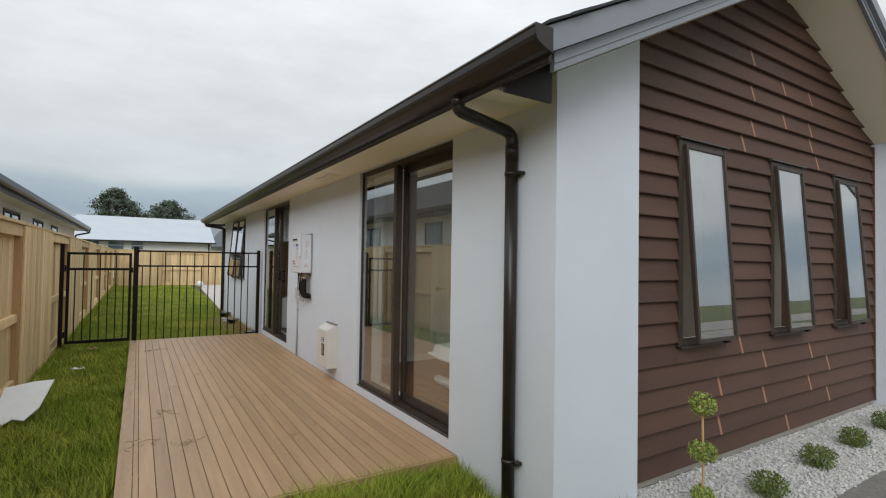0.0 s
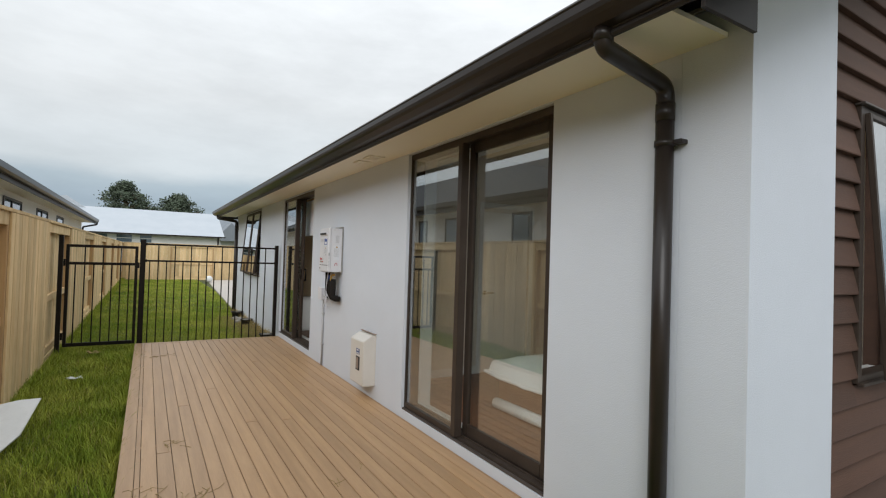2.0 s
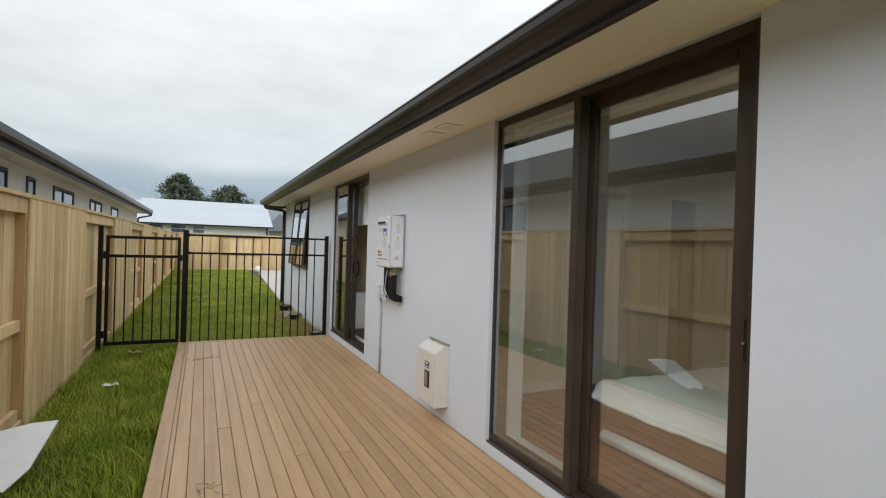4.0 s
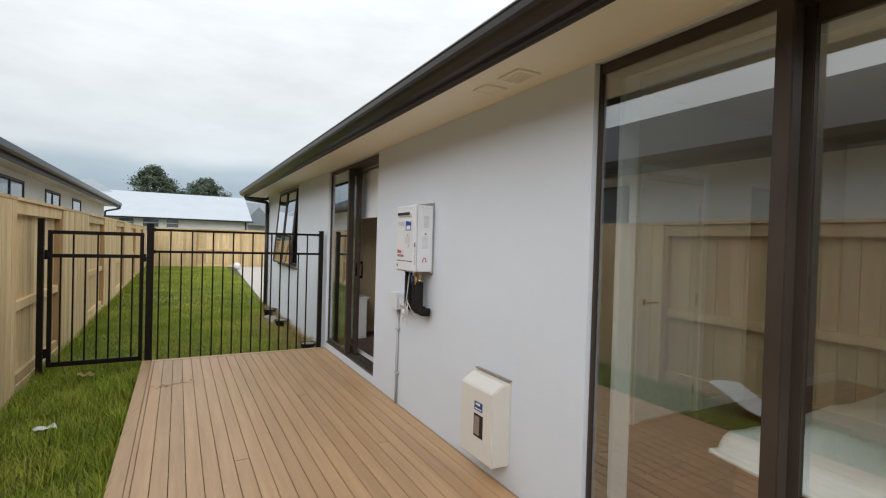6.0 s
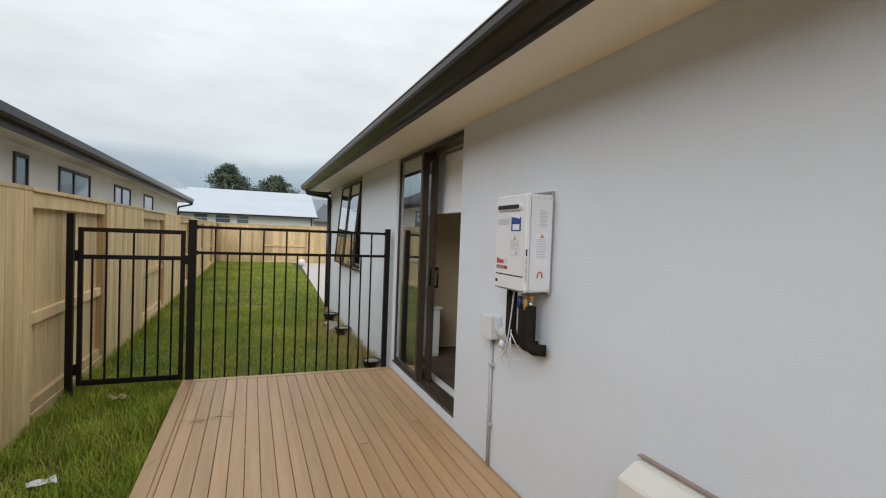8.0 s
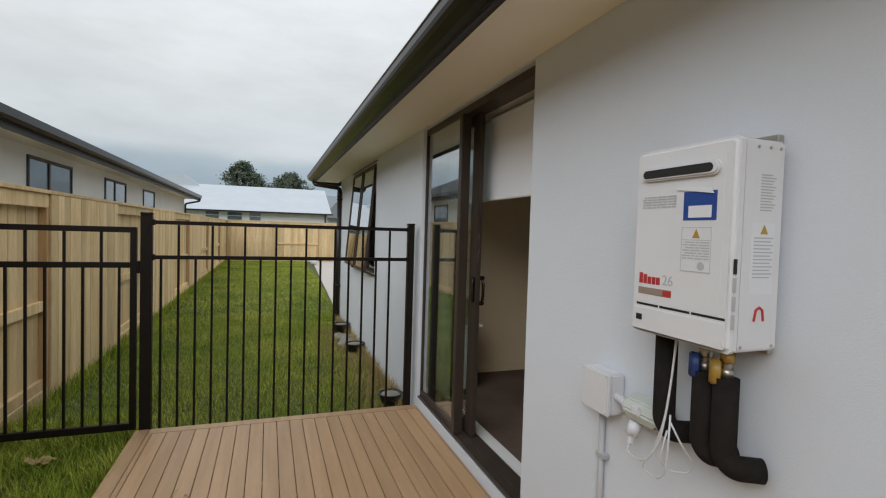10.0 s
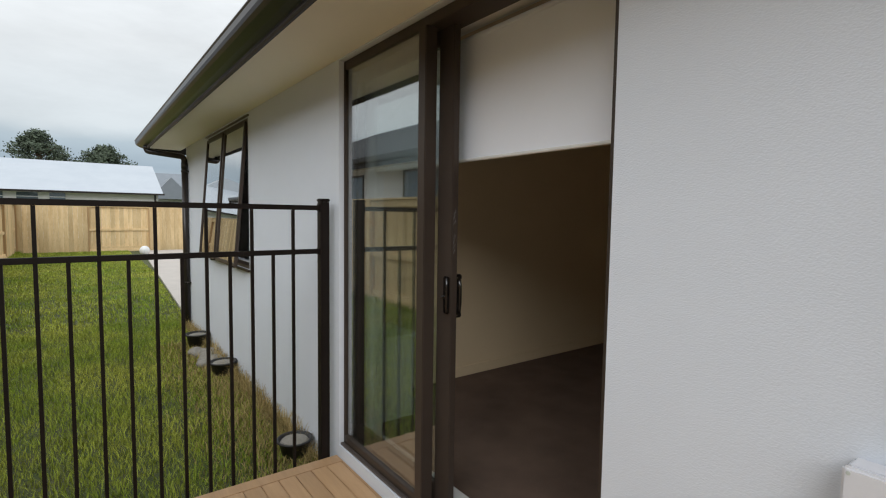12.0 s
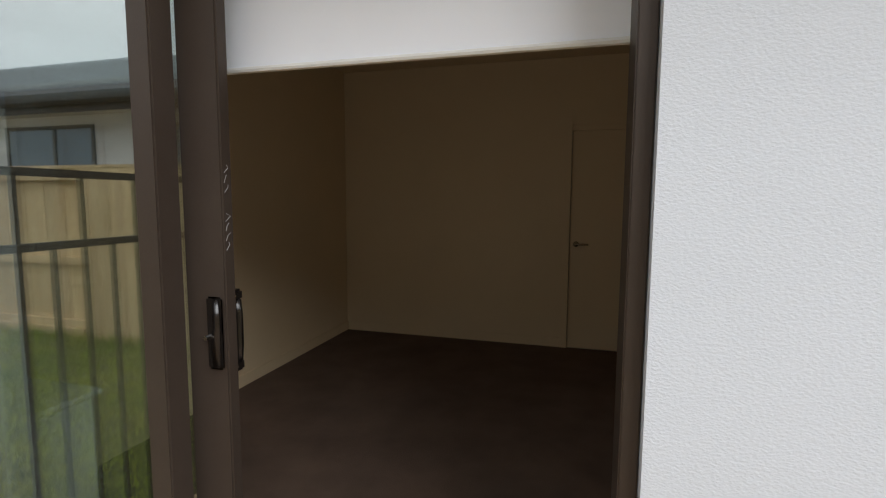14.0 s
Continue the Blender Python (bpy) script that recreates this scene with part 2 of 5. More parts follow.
def part(name, bm, material, parent=None, label="", smooth=False):
    """Links a bmesh as one mesh object under a thing or a part."""
    ob = new(name, link(name, bm, material, smooth))
    if parent:
        ob.parent = parent
    return tagged(ob, label)


def thing(name, label, category, at=(0, 0, 0), group="", kind=""):
    ob = new(name)
    ob.location = at
    ob.empty_display_size = 0.1
    return tagged(ob, label, category, group, kind)


def child(name, data, parent, at=(0, 0, 0), turn=(0, 0, 0)):
    ob = new(name, data)
    ob.parent = parent
    ob.location = at
    ob.rotation_euler = turn
    return ob


def box(x0, x1, y0, y1, z0, z1, bevel=0.0, bm=None):
    """A box between two corners, its edges rounded by bevel."""
    b = bmesh.new()
    bmesh.ops.create_cube(b, size=1, matrix=Matrix.LocRotScale(((x0 + x1) / 2, (y0 + y1) / 2, (z0 + z1) / 2), None, (abs(x1 - x0), abs(y1 - y0), abs(z1 - z0))))
    if bevel:
        bmesh.ops.bevel(b, geom=b.edges[:], offset=bevel, segments=2, affect="EDGES", clamp_overlap=True)
    return merge(bm, b)


def merge(bm, b):
    if bm is None:
        return b
    me = bpy.data.meshes.new("tmp")
    b.to_mesh(me)
    b.free()
    bm.from_mesh(me)
    bpy.data.meshes.remove(me)
    return bm


def prism(points, axis, a, b, bm=None):
    """A polygon in the two other axes, drawn out along axis from a to b."""
    q = bmesh.new()

    def at(u, v, w):
        return {"x": (w, u, v), "y": (u, w, v), "z": (u, v, w)}[axis]
    lo = [q.verts.new(at(u, v, a)) for u, v in points]
    hi = [q.verts.new(at(u, v, b)) for u, v in points]
    q.faces.new(lo)
    q.faces.new(hi[::-1])
    for i in range(len(points)):
        j = (i + 1) % len(points)
        q.faces.new((lo[j], lo[i], hi[i], hi[j]))
    bmesh.ops.recalc_face_normals(q, faces=q.faces[:])
    return merge(bm, q)


def tube(path, r, sides=12, bm=None, bend=0.0, steps=5):
    """A round pipe along a path, its corners bent to the radius bend."""
    pts = [Vector(p) for p in path]
    if bend:
        out = [pts[0]]
        for a, c, b in zip(pts, pts[1:], pts[2:]):
            k = min(bend, (a - c).length * 0.45, (b - c).length * 0.45)
            p, q2 = c + (a - c).normalized() * k, c + (b - c).normalized() * k
            for i in range(steps + 1):
                u = i / steps
                out.append(p * (1 - u) ** 2 + c * 2 * u * (1 - u) + q2 * u ** 2)
        pts = out + [pts[-1]]
    q = bmesh.new()
    rings, side = [], None
    for i, p in enumerate(pts):
        d = (pts[min(i + 1, len(pts) - 1)] - pts[max(i - 1, 0)]).normalized()
        if side is None:
            side = d.orthogonal().normalized()
        side = (side - d * side.dot(d)).normalized()
        up = d.cross(side)
        rings.append([q.verts.new(p + (side * math.cos(t) + up * math.sin(t)) * r) for t in (2 * math.pi * k / sides for k in range(sides))])
    for a, b in zip(rings, rings[1:]):
        for k in range(sides):
            q.faces.new((a[k], a[(k + 1) % sides], b[(k + 1) % sides], b[k]))
    q.faces.new(rings[0][::-1])
    q.faces.new(rings[-1])
    bmesh.ops.recalc_face_normals(q, faces=q.faces[:])
    return merge(bm, q)


def lathe(profile, sides=20, at=(0, 0, 0), bm=None):
    """Turns a profile of (radius, height) about the upright axis."""
    q = bmesh.new()
    rings = [[q.verts.new((at[0] + r * math.cos(2 * math.pi * k / sides), at[1] + r * math.sin(2 * math.pi * k / sides), at[2] + z)) for k in range(sides)] for r, z in profile]
    for a, b in zip(rings, rings[1:]):
        for k in range(sides):
            q.faces.new((a[k], a[(k + 1) % sides], b[(k + 1) % sides], b[k]))
    q.faces.new(rings[0][::-1])
    q.faces.new(rings[-1])
    bmesh.ops.recalc_face_normals(q, faces=q.faces[:])
    return merge(bm, q)


def holed(axis, u0, u1, z0, z1, w0, w1, holes):
    """A wall between w0 and w1 across axis ('x' or 'y'), with rectangular openings (u0, u1, z0, z1) right through it."""
    us = sorted({u0, u1, *(h[0] for h in holes), *(h[1] for h in holes)})
    zs = sorted({z0, z1, *(h[2] for h in holes), *(h[3] for h in holes)})
    q = bmesh.new()

    def v(u, z, w):
        return q.verts.new((w, u, z) if axis == "x" else (u, w, z))

    def solid(i, j):
        if not (0 <= i < len(us) - 1 and 0 <= j < len(zs) - 1):
            return False
        cu, cz = (us[i] + us[i + 1]) / 2, (zs[j] + zs[j + 1]) / 2
        return not any(h[0] < cu < h[1] and h[2] < cz < h[3] for h in holes)
    for i in range(len(us) - 1):
        for j in range(len(zs) - 1):
            if not solid(i, j):
                continue
            a, b, c, d = us[i], us[i + 1], zs[j], zs[j + 1]
            q.faces.new((v(a, c, w0), v(b, c, w0), v(b, d, w0), v(a, d, w0)))
            q.faces.new((v(a, c, w1), v(a, d, w1), v(b, d, w1), v(b, c, w1)))
            if not solid(i - 1, j):
                q.faces.new((v(a, c, w0), v(a, d, w0), v(a, d, w1), v(a, c, w1)))
            if not solid(i + 1, j):
                q.faces.new((v(b, c, w0), v(b, c, w1), v(b, d, w1), v(b, d, w0)))
            if not solid(i, j - 1):
                q.faces.new((v(a, c, w0), v(a, c, w1), v(b, c, w1), v(b, c, w0)))
            if not solid(i, j + 1):
                q.faces.new((v(a, d, w0), v(b, d, w0), v(b, d, w1), v(a, d, w1)))
    bmesh.ops.remove_doubles(q, verts=q.verts[:], dist=1e-5)
    bmesh.ops.recalc_face_normals(q, faces=q.faces[:])
    return q


def sheet(name, verts, faces, material):
    me = bpy.data.meshes.new(name)
    me.from_pydata(verts, [], faces)
    me.materials.append(material)
    me.update()
    return me


def structure(name, bm, material, label, category, smooth=False):
    return tagged(part(name, bm, material, None, "", smooth), label, category, "", "structure")


def pane(name, bm, parent, label="", material=None):
    ob = part(name, bm, material or GLASS, parent, label)
    ob.visible_shadow = False
    return ob


# ---- ground ----
LAWN = -0.12
structure("ground", box(-400, 400, -400, 400, -0.7, LAWN - 0.02), SOIL, "wide green ground reaching the horizon", "ground")

# ---- the house: walls, floors, ceilings, roof ----
WX, FLOOR, SOFF = 2.15, 0.05, 2.393
SOUTH, NORTH, EAST = 2.15, 15.0, 8.15
D1, D2, W4 = (3.26, 5.13, 0.07, 2.385), (8.08, 9.945, 0.07, 2.385), (11.87, 13.55, 0.97, 2.345)
wall_west = structure("wall_west", holed("x", 2.451, NORTH, -0.3, 2.70, WX, 2.40, [D1, D2, W4]), PLASTER,
                      "long white textured plaster wall beside the deck", "wall")
structure("wall_north", box(2.402, EAST - 0.25, NORTH - 0.25, NORTH, -0.3, 2.50), PLASTER, "white plaster end wall of the house", "wall")
structure("wall_east", box(EAST - 0.25, EAST, 2.452, NORTH, -0.3, 2.50), PLASTER, "white plaster far side wall of the house", "wall")

APEX_X, APEX_Z, SLOPE_L, SLOPE_R = 5.18, 4.06, 0.50, 0.56


def rake(x):
    return APEX_Z - (SLOPE_L * (APEX_X - x) if x < APEX_X else SLOPE_R * (x - APEX_X))


GABLE_WINDOWS = [(3.553, 4.157), (4.945, 5.525), (6.255, 6.835)]
WB, WT = 0.83, 2.37
gable = holed("y", 2.90, 7.32, -0.3, 2.5, 2.31, 2.45, [(a, b, WB, WT) for a, b in GABLE_WINDOWS])
prism([(2.90, 2.5), (7.32, 2.5), (7.32, rake(7.32)), (APEX_X, APEX_Z), (2.90, rake(2.90))], "y", 2.31, 2.45, gable)
wall_south = structure("wall_south", gable, CLAD, "brown weatherboard gable wall with copper jointers", "wall")
structure("wall_corner_1", prism([(WX, -0.3), (2.898, -0.3), (2.898, rake(2.898)), (WX, rake(WX))], "y", SOUTH, 2.45), PLASTER,
          "white plaster corner pier of the gable", "wall")
structure("wall_corner_2", prism([(7.322, -0.3), (EAST, -0.3), (EAST, rake(EAST)), (7.322, rake(7.322))], "y", SOUTH, 2.45), PLASTER,
          "white plaster far corner pier of the gable", "wall")

structure("slab", box(2.402, EAST - 0.252, 2.452, NORTH - 0.252, -0.3, FLOOR - 0.02), CONCRETE, "concrete floor slab under the house", "floor")
structure("floor_carpet", box(2.402, 6.0, 6.97, 10.578, FLOOR - 0.018, FLOOR), CARPET, "dark brown carpet of the empty room", "floor")
structure("ceiling", box(2.402, EAST - 0.252, 2.452, NORTH - 0.252, 2.72, 2.76), PAINT, "flat white painted ceiling", "ceiling")
structure("wall_bedroom_back", holed("y", 2.402, 7.0, FLOOR - 0.018, 2.718, 6.07, 6.17, [(3.69, 4.44, FLOOR - 0.018, 2.05), (5.18, 5.74, FLOOR - 0.018, 2.10)]), PAINT_WHITE,
          "white bedroom wall with a panel door", "wall")
structure("wall_bedroom_side", box(7.0, 7.1, 2.452, 6.17, FLOOR - 0.018, 2.718), PAINT_WHITE, "white bedroom side wall", "wall")
structure("wall_room_south", box(2.402, 6.0, 6.87, 6.97, FLOOR - 0.018, 2.718), PAINT, "white side wall of the empty room", "wall")
structure("wall_room_north", box(2.402, 6.0, 10.58, 10.68, FLOOR - 0.018, 2.718), PAINT, "white wall of the empty room with skirting", "wall")
structure("wall_room_east", holed("x", 6.87, 10.68, FLOOR - 0.018, 2.718, 6.0, 6.1, [(7.45, 8.30, FLOOR - 0.018, 2.07)]), PAINT,
          "white back wall of the empty room", "wall")
for a, b, c, d in ((2.41, 6.0, 10.566, 10.579), (5.987, 5.999, 8.36, 10.564)):
    structure("baseboard", box(a, b, c, d, FLOOR, 0.14, 0.003), PAINT, "white painted skirting board", "skirting board")
for a, b in ((2.41, 3.63), (4.51, 5.17), (5.75, 6.99)):
    structure("baseboard", box(a, b, 6.056, 6.069, FLOOR, 0.14, 0.003), TRIM, "white painted skirting board", "skirting board")


def inner_door(name, at, turn, w, h, finish):
    d = thing(name, "closed white flush interior door with lever handle", "door", at, kind="structure")
    d.rotation_euler[2] = turn
    part("door_leaf", box(0.004, w - 0.004, -0.018, 0.018, 0.01, h - 0.004, 0.003), finish, d)
    arch = box(-0.06, 0.0, -0.068, -0.052, 0.0, h + 0.06, 0.003)
    box(w, w + 0.06, -0.068, -0.052, 0.0, h + 0.06, 0.003, arch)
    box(0.0005, w - 0.0005, -0.068, -0.052, h, h + 0.06, 0.003, arch)
    part("architrave", arch, finish, d)
    lever = tube([(0.06, -0.018, 1.0), (0.06, -0.07, 1.0), (0.17, -0.07, 1.0)], 0.009, 8, None, 0.02)
    tube([(0.06, -0.018, 1.0), (0.06, -0.028, 1.0)], 0.026, 16, lever)
    part("lever_handle", lever, CHROME, d, "satin lever handle", True)
    for z in (0.2, 1.0, 1.8):
        part("hinge", box(w - 0.006, w + 0.006, -0.03, -0.018, z - 0.045, z + 0.045), CHROME, d)
    return d


inner_door("door_1", (3.69, 6.12, FLOOR - 0.016), 0, 0.75, 2.065, TRIM)
inner_door("door_2", (6.05, 8.30, FLOOR - 0.016), -math.pi / 2, 0.85, 2.085, PAINT)

# roof, soffits, fascia
TOP = 0.20
LEFT_E, RIGHT_E, FRONT, BACK = 1.70, 8.60, 1.82, 15.45
structure("soffit_west", box(1.707, WX - 0.001, 2.25, BACK, SOFF, SOFF + 0.02), SOFFIT, "cream painted flat soffit under the eave", "soffit")
structure("soffit_west_gable", prism([(2.05, rake(2.05) + 0.004), (APEX_X, APEX_Z + 0.004), (APEX_X, APEX_Z + 0.02), (2.05, rake(2.05) + 0.02)], "y", FRONT + 0.03, 2.452), SOFFIT,
          "cream sloping soffit under the gable", "soffit")
structure("soffit_east_gable", prism([(APEX_X, APEX_Z + 0.004), (RIGHT_E, rake(RIGHT_E) + 0.004), (RIGHT_E, rake(RIGHT_E) + 0.02), (APEX_X, APEX_Z + 0.02)], "y", FRONT + 0.03, 2.452), SOFFIT,
          "cream sloping soffit under the gable", "soffit")
structure("roof_west", prism([(1.70, rake(1.70) + TOP - 0.03), (APEX_X, APEX_Z + TOP - 0.03), (APEX_X, APEX_Z + TOP + 0.03), (1.70, rake(1.70) + TOP + 0.03)], "y", FRONT + 0.002, BACK + 0.05), SHINGLE,
          "charcoal shingle roof slope", "roof")
structure("roof_east", prism([(APEX_X, APEX_Z + TOP - 0.03), (RIGHT_E, rake(RIGHT_E) + TOP - 0.03), (RIGHT_E, rake(RIGHT_E) + TOP + 0.03), (APEX_X, APEX_Z + TOP + 0.03)], "y", FRONT + 0.002, BACK + 0.05), SHINGLE,
          "charcoal shingle roof slope", "roof")
structure("soffit_east", box(EAST + 0.001, RIGHT_E, SOUTH, BACK, 2.22, 2.24), SOFFIT, "cream soffit on the far eave", "soffit")
structure("gable_north", prism([(2.40, 2.501), (EAST - 0.25, 2.501), (EAST - 0.25, rake(EAST - 0.25) + 0.16), (APEX_X, APEX_Z + 0.16), (2.40, rake(2.40) + 0.16)], "y", NORTH - 0.25, NORTH), PLASTER,
          "white plaster gable at the back", "wall")

for a, a_up, b in ((1.800, 1.720, APEX_X), (RIGHT_E, RIGHT_E, APEX_X)):
    barge = prism([(a, rake(a) - 0.008), (b, rake(b) - 0.008), (b, rake(b) + 0.088), (a, rake(a) + 0.088)], "y", FRONT, FRONT + 0.03)
    prism([(a, rake(a) + 0.030), (b, rake(b) + 0.030), (b, rake(b) + 0.038), (a, rake(a) + 0.038)], "y", FRONT - 0.006, FRONT - 0.001, barge)
    prism([(a_up, rake(a_up) + 0.098), (b, rake(b) + 0.098), (b, rake(b) + 0.222), (a_up, rake(a_up) + 0.222)], "y", FRONT - 0.026, FRONT - 0.001, barge)
    prism([(a_up, rake(a_up) + 0.090), (b, rake(b) + 0.090), (b, rake(b) + 0.097), (a_up, rake(a_up) + 0.097)], "y", FRONT - 0.034, FRONT - 0.001, barge)
    structure("barge_board", barge, BARGE, "grey stepped barge board along the gable", "barge board")
# shingle tabs along the gable edge
tabs = bmesh.new()
for k in range(24):
    x = 1.72 + k * 0.144
    z = rake(x) + TOP + 0.031
    prism([(x, z), (x + 0.138, z + 0.069), (x + 0.138, z + 0.084), (x, z + 0.016)], "y", FRONT - 0.045 - 0.012 * (k % 3 == 1), FRONT + 0.25, tabs)
tagged(part("shingle_edge", tabs, SHINGLE, None), "charcoal shingle tabs along the gable edge", "roof", "", "structure")

structure("fascia_west", prism([(1.691, 2.51), (1.691, 2.382), (1.686, 2.376), (1.685, 2.364), (1.692, 2.354), (1.704, 2.354), (1.706, 2.362), (1.706, 2.51)], "y", 1.74, BACK), FASCIA, "dark brown fascia below the gutter", "fascia")
structure("fascia_end", prism([(1.707, 2.32), (2.04, 2.32), (2.04, 2.635), (1.707, 2.468)], "y", 2.082, 2.098), FASCIA, "dark brown board closing the end of the eave", "fascia")
structure("fascia_north", box(1.691, RIGHT_E, BACK + 0.001, BACK + 0.018, 2.335, 2.51), FASCIA, "dark fascia on the back eave", "fascia")

gutter = thing("gutter", "dark brown steel gutter along the whole eave", "gutter", (1.74, 8, 2.42))
prof = [(1.585, 2.503), (1.577, 2.500), (1.574, 2.491), (1.580, 2.483), (1.583, 2.452), (1.590, 2.434), (1.606, 2.420), (1.648, 2.400), (1.686, 2.388),
        (1.688, 2.384), (1.690, 2.384), (1.690, 2.498), (1.686, 2.498), (1.686, 2.393), (1.650, 2.405), (1.609, 2.425), (1.594, 2.438), (1.588, 2.453), (1.588, 2.498)]
gut = prism(prof, "y", 1.722, BACK + 0.06)
gut.transform(Matrix.Translation((-1.74, -8, -2.42)))
part("trough", gut, GUTTER, gutter)
for y in (1.715, BACK + 0.061):
    cap = prism([*prof[:11], (1.690, 2.503)], "y", y, y + 0.006)
    cap.transform(Matrix.Translation((-1.74, -8, -2.42)))
    part("end_cap", cap, GUTTER, gutter)


def downpipe(y, top_y, clips, label):
    d = thing("downpipe", label, "downpipe", (2.105, y, -0.1))

    def put(name, bm, material=GUTTER, label=""):
        bm.transform(Matrix.Translation((-2.105, -y, 0.1)))
        return part(name, bm, material, d, label, True)
    put("pipe", tube([(2.105, y, -0.10), (2.105, y, 2.17)], 0.040, 20))
    put("swan_neck", tube([(1.690, top_y, 2.41), (1.690, top_y, 2.325), (2.105, y, 2.250), (2.105, y, 2.13)], 0.0385, 20, None, 0.09))
    put("collar", tube([(2.105, y, 2.09), (2.105, y, 2.17)], 0.042, 20))
    put("collar", tube([(1.690, top_y, 2.345), (1.690, top_y, 2.405)], 0.0415, 20))
    for z in clips:
        c = put("clip", tube([(2.105, y, z - 0.013), (2.105, y, z + 0.013)], 0.0445, 20))
        tab = box(2.10, 2.149, y - 0.085, y - 0.040, z - 0.010, z + 0.010, 0.003)
        tab.transform(Matrix.Translation((-2.105, -y, 0.1)))
        part("clip_tab", tab, GUTTER, c)
    return d


downpipe(2.50, 2.50, (0.19, 1.99), "dark brown round downpipe with swan neck")
downpipe(14.88, 15.2, (0.5, 2.05), "dark brown round downpipe at the far corner")

# weatherboards, cut round the windows and the gable
PITCH, BASE = 0.1545, -0.075


def weatherboard(x0, x1, z0, cut_l, cut_r, lo=0.0, hi=1.0):
    """One lapped board, or the share of its height from lo to hi: thick at its lower edge, thin at its upper."""
    full = PITCH + 0.012
    z0, z1 = z0 + full * lo, z0 + full * hi
    a0, a1 = cut_l if cut_l else (x0, x0)
    b0, b1 = cut_r if cut_r else (x1, x1)
    y_low, y_top, y_back = 2.264 + 0.034 * lo, 2.264 + 0.034 * hi, 2.3095
    vs = [(a0, y_low, z0), (b0, y_low, z0), (b1, y_top, z1), (a1, y_top, z1), (a0, y_back, z0), (b0, y_back, z0), (b1, y_back, z1), (a1, y_back, z1),
          (a0, y_low - 0.002, z0 + 0.006), (b0, y_low - 0.002, z0 + 0.006)]
    fs = [(0, 1, 9, 8), (8, 9, 2, 3), (0, 4, 5, 1), (3, 2, 6, 7), (0, 8, 3, 7, 4), (1, 5, 6, 2, 9), (4, 7, 6, 5)]
    return sheet("weatherboard", vs, fs, CLAD)


for k in range(27):
    z0 = BASE + k * PITCH
    z1 = z0 + PITCH
    xl0, xr0, xl1, xr1 = 2.90, 7.32, 2.90, 7.32
    for zz, which in ((z0, 0), (z1, 1)):
        l = APEX_X - (APEX_Z - zz) / SLOPE_L
        r = APEX_X + (APEX_Z - zz) / SLOPE_R
        if which:
            xl1, xr1 = max(2.90, l), min(7.32, r)
        else:
            xl0, xr0 = max(2.90, l), min(7.32, r)
    if xl1 >= xr1 - 0.05:
        continue
    cuts = [(a - 0.03, b + 0.03) for a, b in GABLE_WINDOWS if z1 > WB - 0.02 and z0 < WT - 0.02]
    left = 2.90
    runs = []
    for a, b in cuts:
        runs.append((left, a))
        left = b
    runs.append((left, 7.32))
    for a, b in runs:
        cl = (xl0, xl1) if a == 2.90 else None
        cr = (xr0, xr1) if b == 7.32 else None
        child("weatherboard", weatherboard(a, b, z0, cl, cr), wall_south)
    for a, b in cuts:
        if WB - 0.10 > z0:
            child("weatherboard", weatherboard(a, b, z0, None, None, 0.0, (WB - 0.024 - z0) / (PITCH + 0.012)), wall_south)
        if z1 > WT + 0.05:
            child("weatherboard", weatherboard(a, b, z0, None, None, (WT + 0.026 - z0) / (PITCH + 0.012), 1.0), wall_south)
for x, z in ((4.62, 3.19), (4.62, 2.89), (4.62, 2.59), (4.46, 2.45), (5.18, 3.02), (5.19, 2.72), (5.72, 3.15), (5.72, 2.85), (5.73, 2.56), (5.87, 2.41),
             (4.42, 0.785), (4.81, 0.64), (5.71, 0.655), (6.10, 0.515), (4.10, 0.485), (4.81, 0.345), (5.69, 0.36), (6.10, 0.225), (4.10, 0.175), (5.23, 0.06)):
    k = math.floor((z - BASE) / PITCH)
    z0 = BASE + k * PITCH
    j = prism([(2.2585, z0 + 0.002), (2.2925, z0 + PITCH), (2.299, z0 + PITCH), (2.268, z0 + 0.002)], "x", x - 0.014, x + 0.014)
    part("jointer", j, COPPER, wall_south, "copper coloured board jointer")

structure("trim", box(7.296, 7.3205, 2.256, 2.3095, -0.08, 2.83, 0.002), CLAD, "brown trim at the end of the weatherboards", "trim")
structure("plinth", box(2.90, 7.32, 2.302, 2.3095, -0.3, BASE - 0.001), CONCRETE, "low concrete plinth below the weatherboards", "plinth")


